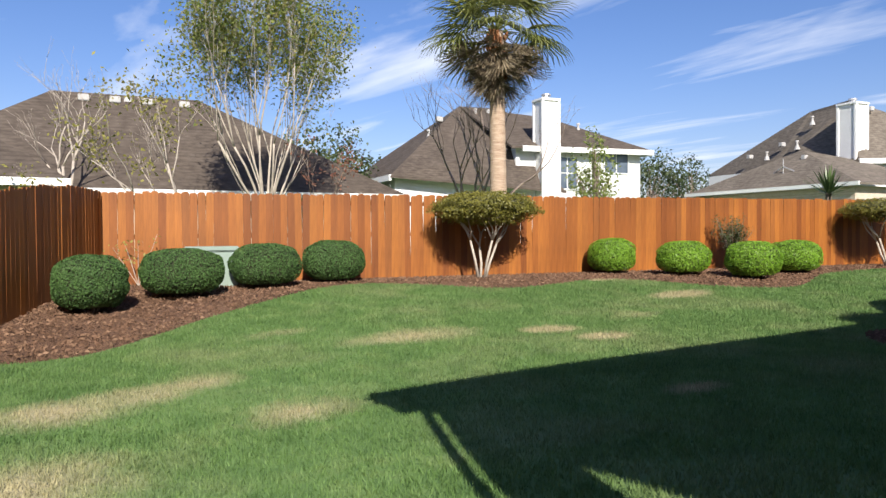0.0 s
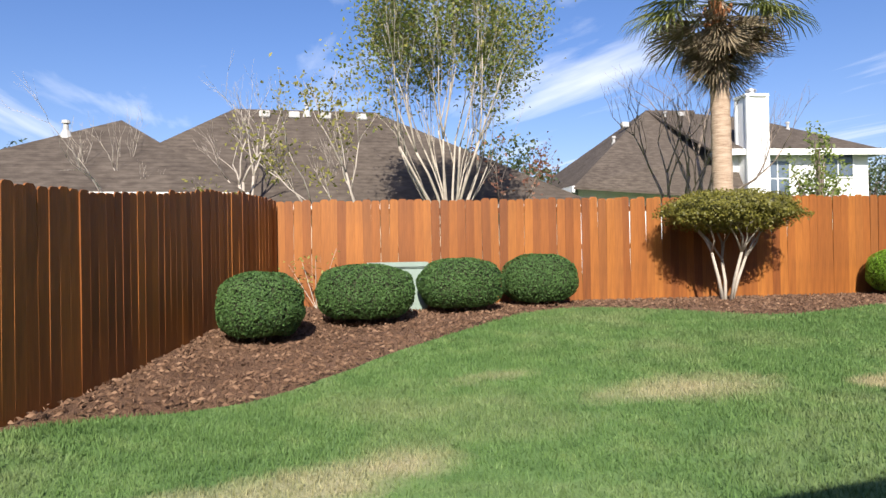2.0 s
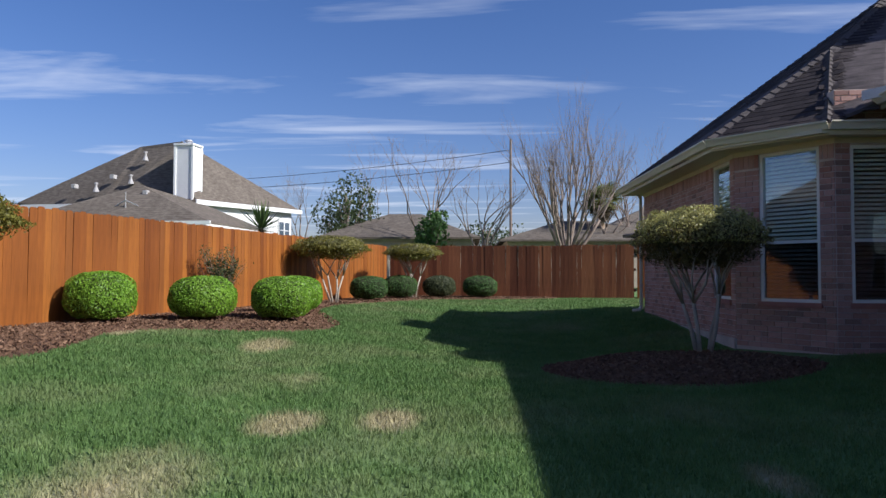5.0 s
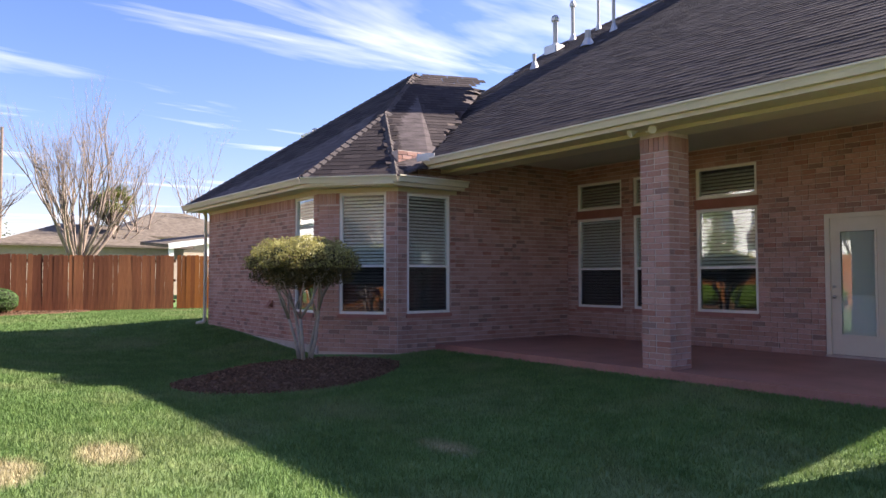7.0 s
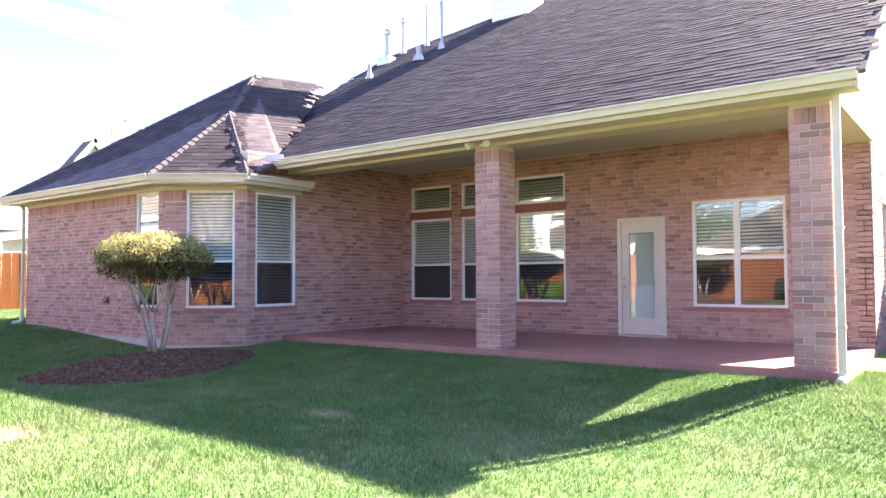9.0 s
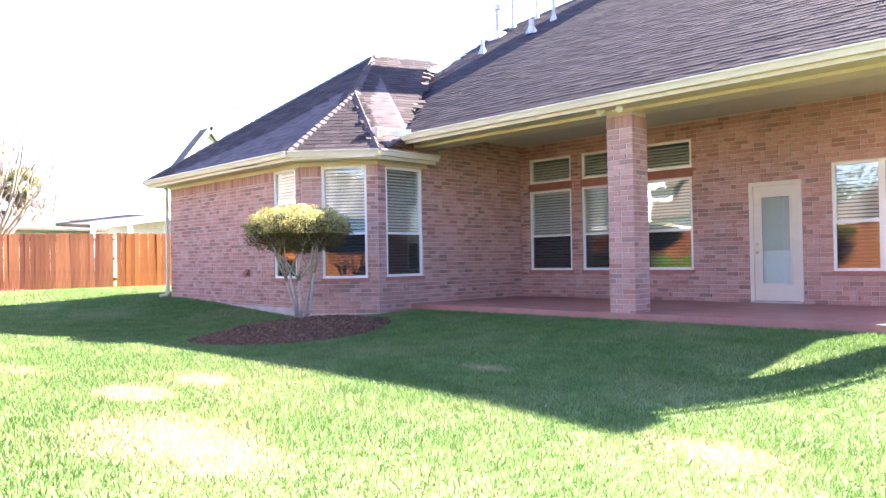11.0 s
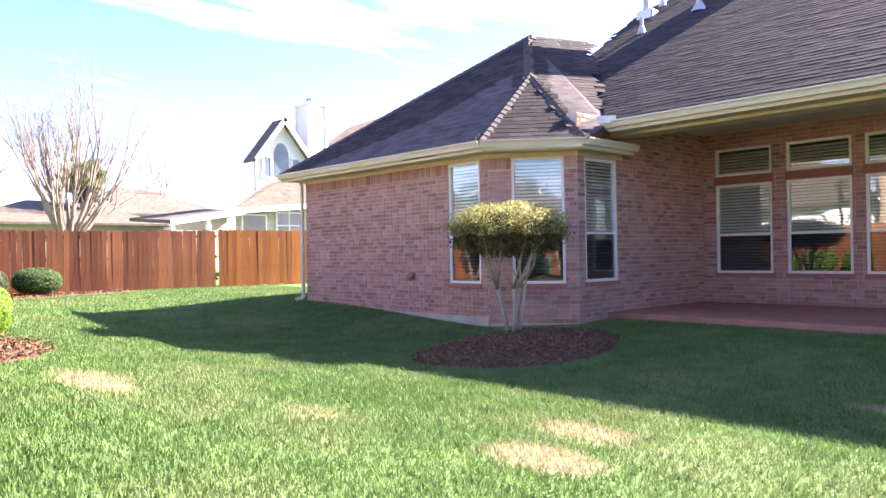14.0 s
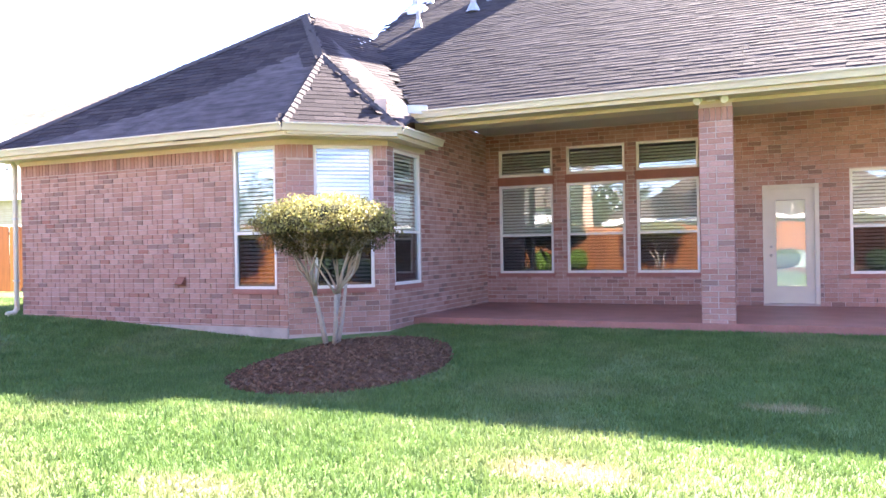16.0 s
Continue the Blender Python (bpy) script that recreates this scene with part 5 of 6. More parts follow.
# crown core colour, painted dark for the shade among the leaves
M_CORE_OLIVE = plain("crown_core_shade", (0.05, 0.048, 0.02), 0.95, 0, 0.4, 30)
# crown underside leaves: shade painted in as a darker brown than the gold top
M_SHADE_LEAF = leaf_mat("underside_shade_leaf", (0.05, 0.045, 0.02), (0.1, 0.085, 0.035), (0.17, 0.13, 0.05), 0.3, 0.6)
standard_tree(7.8, 14.1, bed_z(7.8, 14.1), 4, (0.12, 0.0, 1.45, 1.12, 0.85, 0.34), "multi-stemmed small tree with a flat olive crown", M_OLIVE_LEAF, M_OLIVE_LEAF, 3, count=26000)
standard_tree(18.7, 11.4, bed_z(18.7, 11.4), 4, (0.0, 0.1, 1.45, 1.05, 0.95, 0.3), "multi-stemmed small tree with a flat olive crown", M_OLIVE_LEAF, M_OLIVE_LEAF, 4, count=14000)
standard_tree(22.7, 9.65, bed_z(22.7, 9.65), 4, (0.0, 0.0, 1.45, 0.85, 0.85, 0.28), "small multi-stemmed tree with a flat golden-olive crown", M_OLIVE_LEAF, M_OLIVE_LEAF, 5, count=10000)
standard_tree(9.7, 4.75, house_bed_z(9.7, 4.75) - 0.03, 5, (0.02, 0.05, 1.56, 0.86, 0.82, 0.4), "small pale-stemmed tree with a clipped golden crown on the mulch mound", M_GOLD_LEAF, M_SHADE_LEAF, 6, count=26000, leaf=0.019)


def fine_tree(x, y, z, spec, label, bark, leaves, seed, name="tree", category="tree"):
    """A larger tree grown from forking limbs; leaves = list of (material, share, size, jitter)."""
    rng, r2 = random.Random(seed), np.random.default_rng(seed)
    t = thing(name, label, category, (x, y, z))
    bm, ends = bmesh.new(), []
    for d, ln, r in spec["limbs"]:
        start = Vector((rng.uniform(-0.1, 0.1), rng.uniform(-0.1, 0.1), spec.get("start", 0)))
        grow(bm, start, Vector(d).normalized(), ln, r, spec["depth"], rng, ends, spec.get("spread", 0.45), spec.get("up", 0.25), spec.get("split", (2, 3)), spec.get("shrink", 0.72), spec.get("wob", 0.1))
    if spec.get("start", 0):
        tube(bm, [(0, 0, -0.3), (0.03, 0, spec["start"] * 0.6), (0, 0, spec["start"] + 0.1)], [spec["trunk"], spec["trunk"] * 0.85, spec["trunk"] * 0.75], 10)
    part("trunk", bm, bark, t, smooth=True)
    for mat, per, size, jit in leaves:
        pts = []
        for p, d in ends:
            for _ in range(per):
                pts.append(p - d * rng.uniform(0, 0.5) + Vector((rng.gauss(0, jit), rng.gauss(0, jit), rng.gauss(0, jit))))
        part("crown", leaf_cloud("crown", pts, [(0, 0, 1)] * len(pts), size, mat, r2, 1.2), mat, t)
    return t


# tall pale multi-trunked tree just behind the back fence, coming into leaf
rr = random.Random(2)
limbs = []
for i in range(17):
    a, lean = 2 * math.pi * i / 17 + rr.uniform(-0.2, 0.2), rr.uniform(0.08, 0.85)
    limbs.append(((lean * math.cos(a), lean * math.sin(a), 1), rr.uniform(2.0, 2.8), rr.uniform(0.022, 0.042)))
fine_tree(5.35, 20.6, 0.3, dict(limbs=limbs, depth=5, spread=0.36, up=0.35, split=(2, 3), shrink=0.7, wob=0.07, start=1.2, trunk=0.3),
          "tall pale multi-trunked tree with sparse young leaves", M_BARK_PALE, [(M_SPRING_LEAF, 3, 0.05, 0.22), (M_YELLOW_LEAF, 2, 0.045, 0.26)], 12)
fine_tree(3.3, 20.3, 0.3, dict(limbs=[((-0.9, 0, 1), 1.6, 0.04), ((-0.5, -0.3, 1), 1.8, 0.04), ((-1.3, 0.1, 0.9), 1.5, 0.03), ((-0.2, 0.2, 1), 1.6, 0.03)], depth=3, spread=0.4, up=0.15, split=(2, 3), start=1.0, trunk=0.07),
          "slender leaning tree with yellow-green young leaves", M_BARK_TAN, [(M_YELLOW_LEAF, 7, 0.05, 0.16)], 14)
fine_tree(6.7, 20.3, 0.3, dict(limbs=[((0.2, 0, 1), 1.2, 0.03), ((-0.3, 0, 1), 1.1, 0.03)], depth=3, spread=0.5, up=0.1, start=1.0, trunk=0.05),
          "small red-brown leafed bush behind the fence", M_BARK, [(M_RED_LEAF, 4, 0.05, 0.12)], 15, "bush", "bush")


def bare_tree(x, y, z, height, trunk, seed, label, bark=M_BARK_TAN, depth=5, limbs=5, lean=0.45, spread=0.5, start=None):
    r = random.Random(seed)
    ls = []
    for i in range(limbs):
        a = 2 * math.pi * i / limbs + r.uniform(-0.4, 0.4)
        k = lean * r.uniform(0.3, 1.1)
        ls.append(((k * math.cos(a), k * math.sin(a), 1), height * r.uniform(0.26, 0.36), trunk * 0.5))
    return fine_tree(x, y, z, dict(limbs=ls, depth=depth, spread=spread, up=0.22, split=(2, 3), shrink=0.7, wob=0.12, start=height * 0.22 if start is None else start, trunk=trunk), label, bark, [], seed)


bare_tree(1.1, 24.5, 0.3, 6.0, 0.12, 31, "leafless pale twiggy tree behind the fence", M_BARK_TAN, 4, 3, 0.35)
bare_tree(-2.1, 22.7, 0.3, 4.2, 0.08, 32, "low leafless twiggy tree behind the fence", M_BARK_TAN, 4, 4, 0.6)
bare_tree(3.5, 26.3, 0.3, 4.4, 0.06, 33, "thin leafless sapling before a shingle roof", M_BARK_TAN, 3, 4, 0.3)
bare_tree(12.8, 21.8, 0.3, 6.2, 0.12, 34, "dark leafless tree beside the palm", M_BARK, 4, 4, 0.5)
bare_tree(14.5, 22.9, 0.3, 6.6, 0.12, 35, "dark leafless tree beside the palm", M_BARK, 4, 4, 0.45)
# large vase-shaped leafless tree beyond the east fence
ls = []
for i in range(20):
    a, k = 2 * math.pi * i / 20 + rr.uniform(-0.2, 0.2), rr.uniform(0.1, 0.85)
    ls.append(((k * math.cos(a), k * math.sin(a), 1), rr.uniform(2.3, 3.0), rr.uniform(0.08, 0.12)))
fine_tree(37.8, 2.8, 0.4, dict(limbs=ls, depth=5, spread=0.26, up=0.12, split=(2, 3), shrink=0.72, wob=0.06, start=1.2, trunk=0.3),
          "broad vase-shaped leafless tree with many fine twigs", M_BARK, [], 36)
for i, (x, y, h, s) in enumerate(((42.5, 10.3, 9.0, 37), (38.9, 7.2, 6.5, 38), (52.2, -4.0, 11.0, 39), (56, -9.5, 11, 40), (60.8, 16.2, 11, 41), (63, 23, 10, 42), (46.2, -0.4, 8, 43))):
    bare_tree(x, y, 0.3, h, 0.16, s, "leafless tall tree far beyond the fence", M_BARK, 4, 4, 0.5)


def leafy_mass(x, y, z, rx, ry, rz, n, material, label, seed, leaf=0.12, name="tree"):
    """A distant evergreen: trunk and a crown of many leaf clumps with gaps."""
    rng = np.random.default_rng(seed)
    t = thing(name, label, "tree", (x, y, z))
    bm = bmesh.new()
    tube(bm, [(0, 0, -0.3), (0.1, 0, rz), (0, 0, rz * 1.7)], [0.2, 0.15, 0.05], 7)
    pts, nrm = [], []
    for i in range(26):
        d = rng.normal(0, 1, 3)
        d /= np.linalg.norm(d)
        c = d * rng.uniform(0.35, 0.85) * [rx, ry, rz] + [0, 0, rz * 1.15]
        tube(bm, [(0, 0, rz * 0.6), Vector(c) * 0.6 + Vector((0, 0, rz * 0.3)), c], [0.07, 0.05, 0.02], 4)
        q = rng.normal(0, 1, (n // 26, 3))
        q /= np.linalg.norm(q, axis=1)[:, None]
        pts.append(c + q * rng.uniform(0.6, 1.05, (n // 26, 1)) * np.array([rx, ry, rz]) * rng.uniform(0.28, 0.45))
        nrm.append(q)
    part("trunk", bm, M_BARK, t)
    part("crown", leaf_cloud("crown", np.concatenate(pts), np.concatenate(nrm), leaf, material, rng, 0.8), material, t)


for i, (x, y, rx, rz) in enumerate(((11.6, 37, 3.0, 2.9), (14.4, 38.5, 3.2, 3.1), (17.3, 43, 3, 3.5), (40.4, 42, 3.2, 3.4), (44.4, 42.6, 3.5, 3.7), (48.3, 41.5, 3.0, 3.4), (34, 42.3, 3.4, 3.4), (-7.5, 45.5, 3.0, 3.6), (-12.8, 42, 3, 3.6))):
    leafy_mass(x, y, 0.3, rx, rx, rz, 3000, M_OAK_LEAF, "distant dark evergreen tree beyond the fence", 70 + i)
leafy_mass(46.8, 16.0, 0.3, 2.2, 2.2, 3.6, 3600, M_OAK_LEAF, "distant upright dark evergreen tree", 90)
leafy_mass(41, 10.0, 0.2, 1.5, 1.5, 2.3, 2200, M_BOX_LEAF, "broad-leaved evergreen tree beyond the corner", 91, 0.15)
leafy_mass(48.6, 13.2, 0.2, 2.5, 2.5, 2.2, 2600, M_OAK_LEAF, "distant dark evergreen tree beyond the fence", 92)
leafy_mass(58.5, 6.5, 0.2, 4, 4, 2.6, 2600, M_OAK_LEAF, "distant dark evergreen tree beyond the fence", 93)
leafy_mass(23.6, 27.2, 0.3, 1.3, 1.2, 2.7, 2600, M_SPRING_LEAF, "fresh green young tree before a white house", 94, 0.08)


def frond_mesh(name, material, blades, length, droop, fan, width):
    """A fan palm leaf: stalk and a fan of narrow folded blades."""
    bm = bmesh.new()
    tube(bm, [(0, 0, 0), (length * 0.22, 0, 0.03), (length * 0.45, 0, 0.0)], [0.02, 0.015, 0.01], 4)
    for i in range(blades):
        a = radians(-fan / 2 + fan * i / (blades - 1))
        o = Vector((length * 0.43, 0, 0))
        L = length * (0.62 - 0.16 * abs(a) / radians(fan / 2))
        dirv = Vector((math.cos(a), math.sin(a), 0))
        side = Vector((-dirv.y, dirv.x, 0))
        pts = [o + dirv * L * 0.03, o + dirv * L * 0.5 + Vector((0, 0, -droop * 0.15)), o + dirv * L * 0.8 + Vector((0, 0, -droop * 0.5)), o + dirv * L * 0.94 + Vector((0, 0, -droop))]
        w = [0.006, width, width * 0.7, 0.003]
        prev = None
        for p, ww in zip(pts, w):
            row = [bm.verts.new(p - side * ww + Vector((0, 0, ww * 0.5))), bm.verts.new(p), bm.verts.new(p + side * ww + Vector((0, 0, ww * 0.5)))]
            if prev:
                bm.faces.new((prev[0], prev[1], row[1], row[0]))
                bm.faces.new((prev[1], prev[2], row[2], row[1]))
            prev = row
    me = bpy.data.meshes.new(name)
    bm.to_mesh(me)
    bm.free()
    me.materials.append(material)
    return me


def fan_palm(x, y, z, height, size, label, seed, trunk_r=0.2, lean=(0, 0)):
    rng = random.Random(seed)
    t = thing("palm_tree", label, "palm tree", (x, y, z))
    bm = bmesh.new()
    n = 26
    top = Vector((lean[0], lean[1], height))
    pts = [Vector((0, 0, -0.2)).lerp(top, i / n) for i in range(n + 1)]
    tube(bm, pts, [trunk_r * (1.12 - 0.25 * i / n) * (1 + 0.05 * (i % 2)) for i in range(n + 1)], 14)
    part("trunk", bm, M_PALM, t, "smooth tan-grey ringed trunk", True)
    for i in range(70):
        bm = bmesh.new()
        a, h = rng.uniform(0, 2 * math.pi), height - size * 0.06 - rng.uniform(0.0, 0.62) * size
        r = trunk_r * 1.02
        b = top * (h / height)
        p = Vector((b.x + r * math.cos(a), b.y + r * math.sin(a), h))
        tube(bm, [p, p + Vector((0.09 * math.cos(a), 0.09 * math.sin(a), 0.16))], [0.06, 0.035], 4)
        part("boot", bm, M_BOOT, t, "rust-brown old leaf base")
    live = [frond_mesh("frond", M_FROND, 22, size * 1.15, size * 0.22, 200, 0.028) for _ in range(2)]
    dead = [frond_mesh("dead_frond", M_THATCH, n, size * 1.0, -size * d, w, 0.018) for n, d, w in ((18, 0.14, 100), (13, 0.2, 70), (20, 0.06, 130))]
    for i in range(36):
        f = new("frond", rng.choice(live))
        f.parent = t
        f.matrix_basis = Matrix.Translation(top) @ pose(0, 0, 0, rng.uniform(-25, 25), rng.uniform(-70, 25), i * 137.5)
    for i in range(84):
        f = new("dead_frond", rng.choice(dead))
        f.parent = t
        low = rng.random()
        k = rng.uniform(0.6, 1.05) * (1.1 - 0.35 * low)
        f.matrix_basis = Matrix.Translation(top - Vector((0, 0, (low * 0.5 - 0.04) * size))) @ pose(0, 0, 0, rng.uniform(-35, 35), 30 + 50 * low + rng.uniform(-12, 8), i * 137.5) @ Matrix.Scale(k, 4)
    return t


fan_palm(11.5, 18.5, 0.3, 6.7, 2.05, "tall fan palm with a skirt of dead fronds", 3, 0.23, (-0.05, 0))
fan_palm(47.2, -0.8, 0.3, 5.6, 1.4, "distant small fan palm beyond the fence", 4, 0.18)


def yucca(x, y, z):
    rng = random.Random(6)
    t = thing("yucca", "spiky dark green yucca behind the fence", "yucca", (x, y, z))
    bm = bmesh.new()
    tube(bm, [(0, 0, 0), (0.03, 0, 1.0), (0, 0, 2.2)], [0.1, 0.09, 0.08], 8)
    part("trunk", bm, M_BARK, t)
    bm = bmesh.new()
    for i in range(80):
        a, e = rng.uniform(0, 2 * math.pi), rng.uniform(-0.2, 1.4)
        d = Vector((math.cos(a) * math.cos(e), math.sin(a) * math.cos(e), math.sin(e)))
        s = Vector((-math.sin(a), math.cos(a), 0))
        o, L = Vector((0, 0, 2.15)), rng.uniform(0.7, 0.95)
        v = [bm.verts.new(q) for q in (o - s * 0.02, o + s * 0.02, o + d * L * 0.6 + s * 0.028, o + d * L, o + d * L * 0.6 - s * 0.028)]
        bm.faces.new(v)
    part("leaves", bm, M_YUCCA, t)


yucca(19.9, 13.7, 0.15)
# thin seedling against the back fence by the corner
sd = thing("sapling", "thin sapling with a few yellow leaves by the fence", "sapling", (1.45, 16.15, bed_z(1.45, 16.15)))
bms = bmesh.new()
spts = []
r8 = np.random.default_rng(9)
for i in range(4):
    e = Vector((r8.uniform(-0.45, 0.45), r8.uniform(-0.15, 0.1), r8.uniform(0.7, 1.15)))
    tube(bms, [(0, 0, 0), e * 0.5, e], [0.008, 0.006, 0.003], 4)
    spts += [e * float(r8.uniform(0.5, 1.05)) + Vector(r8.normal(0, 0.05, 3)) for _ in range(16)]
part("stems", bms, M_BARK_TAN, sd)
part("leaves", leaf_cloud("leaves", spts, [(0, 0, 1)] * len(spts), 0.035, M_YELLOW_LEAF, r8, 1.0), M_YELLOW_LEAF, sd)
# utility cabinet
ub = thing("utility_box", "pale green metal utility cabinet behind the shrubs", "utility box", (2.6, 15.4, bed_z(2.6, 15.4) - 0.1), -12)
part("body", box(-0.45, 0.45, -0.35, 0.35, -0.15, 0.74, None, 0.015), M_BOX, ub)
part("lid", box(-0.48, 0.48, -0.38, 0.38, 0.74, 0.83, None, 0.02), M_BOX, ub)
part("latch", box(-0.04, 0.04, -0.37, -0.352, 0.35, 0.47, None, 0.004), M_STEEL, ub)

# ---- houses beyond the fences ----


def slab(pts, thick=0.12):
    """A sloping polygon with thickness straight down."""
    bm = bmesh.new()
    a = [bm.verts.new(q) for q in pts]
    b = [bm.verts.new(Vector(q) - Vector((0, 0, thick))) for q in pts]
    bm.faces.new(a)
    bm.faces.new(b[::-1])
    for i in range(len(pts)):
        j = (i + 1) % len(pts)
        bm.faces.new((a[i], b[i], b[j], a[j]))
    bmesh.ops.recalc_face_normals(bm, faces=bm.faces)
    return bm


def fascia_line(a, b, parent, h=0.22, t=0.06, material=None):
    a, b = Vector(a), Vector(b)
    d = b - a
    m = Matrix.Translation(a) @ d.to_track_quat("X", "Z").to_matrix().to_4x4()
    part("fascia", box(0, d.length, -t, t, -h, 0.02, m), material or M_WHITE, parent)


def house_window(parent, m, w, h, bars=(1, 1), label=""):
    """A framed window in the local x-z plane of m, facing -y."""
    fr = bmesh.new()
    for a in ((-w / 2 - 0.07, -w / 2, -0.07, h + 0.07), (w / 2, w / 2 + 0.07, -0.07, h + 0.07), (-w / 2, w / 2, h, h + 0.07), (-w / 2, w / 2, -0.07, 0)):
        add_box(fr, a[0], a[1], -0.07, 0.05, a[2], a[3], m)
    for i in range(1, bars[0] + 1):
        x = -w / 2 + w * i / (bars[0] + 1)
        add_box(fr, x - 0.025, x + 0.025, -0.06, 0.04, 0, h, m)
    for i in range(1, bars[1] + 1):
        z = h * i / (bars[1] + 1)
        add_box(fr, -w / 2, w / 2, -0.055, 0.04, z - 0.025, z + 0.025, m)
    win = part("window", fr, M_WHITE, parent, label)
    part("pane", box(-w / 2, w / 2, -0.035, -0.02, 0, h, m), M_FARGLASS, win)
    return win


def roof_vent(parent, at, kind="box"):
    x, y, z = at
    bm = bmesh.new()
    if kind == "box":
        add_box(bm, x - 0.2, x + 0.2, y - 0.2, y + 0.1, z - 0.25, z + 0.04, None, 0.03)
    else:
        tube(bm, [(x, y, z - 0.2), (x, y, z + 0.28)], [0.08, 0.07], 8)
        tube(bm, [(x, y, z + 0.28), (x, y, z + 0.38)], [0.12, 0.1], 8)
        tube(bm, [(x, y, z - 0.25), (x, y, z + 0.05)], [0.2, 0.1], 8)
    part("roof_vent", bm, M_PVC, parent)


def lap_shaft(parent, x0, x1, y0, y1, z0, z1):
    """A sided chimney: shaft, lap boards, corner boards, cap and flue."""
    ch = part("chimney", box(x0, x1, y0, y1, z0, z1), M_SIDING, parent, "white lap-sided chimney")
    z = z0
    while z < z1 - 0.2:
        part("lap_board", box(x0 - 0.012, x1 + 0.012, y0 - 0.012, y1 + 0.012, z, z + 0.17), M_SIDING, ch)
        z += 0.19
    for x in (x0, x1):
        for y in (y0, y1):
            part("corner_board", box(x - 0.07, x + 0.07, y - 0.07, y + 0.07, z0, z1), M_WHITE, ch)
    part("cap", box(x0 - 0.1, x1 + 0.1, y0 - 0.1, y1 + 0.1, z1, z1 + 0.14, None, 0.02), M_WHITE, ch)
    bm = bmesh.new()
    cx, cy = (x0 + x1) / 2, (y0 + y1) / 2
    tube(bm, [(cx, cy, z1), (cx, cy, z1 + 0.35)], [0.22, 0.2], 10)
    tube(bm, [(cx, cy, z1 + 0.35), (cx, cy, z1 + 0.45)], [0.28, 0.24], 10)
    part("flue", bm, M_STEEL, ch)


def wall_box(parent, x0, x1, y0, y1, z1, material):
    return part("wall", box(x0, x1, y0, y1, 0.0, z1), material, parent)


def placed(cx, cy, dx, dy, turn, scale, high):
    """Turns and sizes a house about a plan point, then shifts it."""
    return pose(cx + dx, cy + dy, 0, 0, 0, turn) @ Matrix.Diagonal((scale, scale, high, 1)) @ Matrix.Translation((-cx, -cy, 0))


# white two-storey house behind the palm
PLACE_H2 = placed(20, 33, 3.68, 0.67, -8.07, 0.972, 0.963)
PLACE_H3 = placed(40, 27, 1.69, -1.88, -6.53, 0.872, 0.858)
PLACE_H1 = placed(0, 32, 3.42, -5.31, -3.77, 0.881, 0.773)
h2 = thing("house", "white house with brown shingle roof and tall chimney", "house", group="neighbouring houses")
wall_box(h2, 19.6, 28.2, 32.0, 41.0, 6.15, M_SIDING)
wall_box(h2, 12.5, 19.6, 32.2, 40.5, 4.3, M_SIDING)
for f in ([(19.0, 31.4, 6.15), (28.7, 31.4, 6.25), (24.2, 36.2, 8.75), (18.2, 36.4, 9.1)], [(28.7, 31.4, 6.25), (28.7, 41.5, 6.25), (24.2, 36.2, 8.75)],
          [(12.0, 31.5, 4.35), (22.4, 31.2, 3.7), (19.9, 32.6, 6.2), (21.0, 36.3, 9.12), (18.2, 36.4, 9.1)], [(12.0, 31.5, 4.35), (18.2, 36.4, 9.1), (12.0, 41.0, 4.35)],
          [(12.0, 41.0, 4.35), (18.2, 36.4, 9.1), (24.2, 36.2, 8.75), (28.7, 41.5, 6.25)]):
    part("roof", slab(f), M_SHINGLE_FAR, h2)
fascia_line((19.7, 31.4, 6.17), (28.7, 31.4, 6.27), h2, 0.28)
fascia_line((28.7, 31.4, 6.27), (28.7, 41.5, 6.27), h2, 0.28)
fascia_line((12.0, 31.5, 4.37), (12.0, 41.0, 4.37), h2, 0.28)
lap_shaft(h2, 20.85, 21.9, 31.2, 32.1, 0.2, 8.75)
house_window(h2, pose(22.95, 31.99, 3.9), 1.3, 1.8, (1, 1))
house_window(h2, pose(26.4, 31.99, 4.9), 1.7, 1.15, (1, 0))
for yy in (33.2, 34.4):
    house_window(h2, pose(12.49, yy, 2.4, 0, 0, -90), 0.6, 1.5, (0, 1))
for x, y, z, kd in ((18.9, 35.6, 8.5, "pipe"), (20.0, 36.0, 8.9, "box"), (25.4, 34.4, 7.8, "pipe"), (15.4, 34.5, 6.9, "pipe"), (16.5, 35.6, 8.2, "box")):
    roof_vent(h2, (x, y, z), kd)

h2.matrix_basis = PLACE_H2

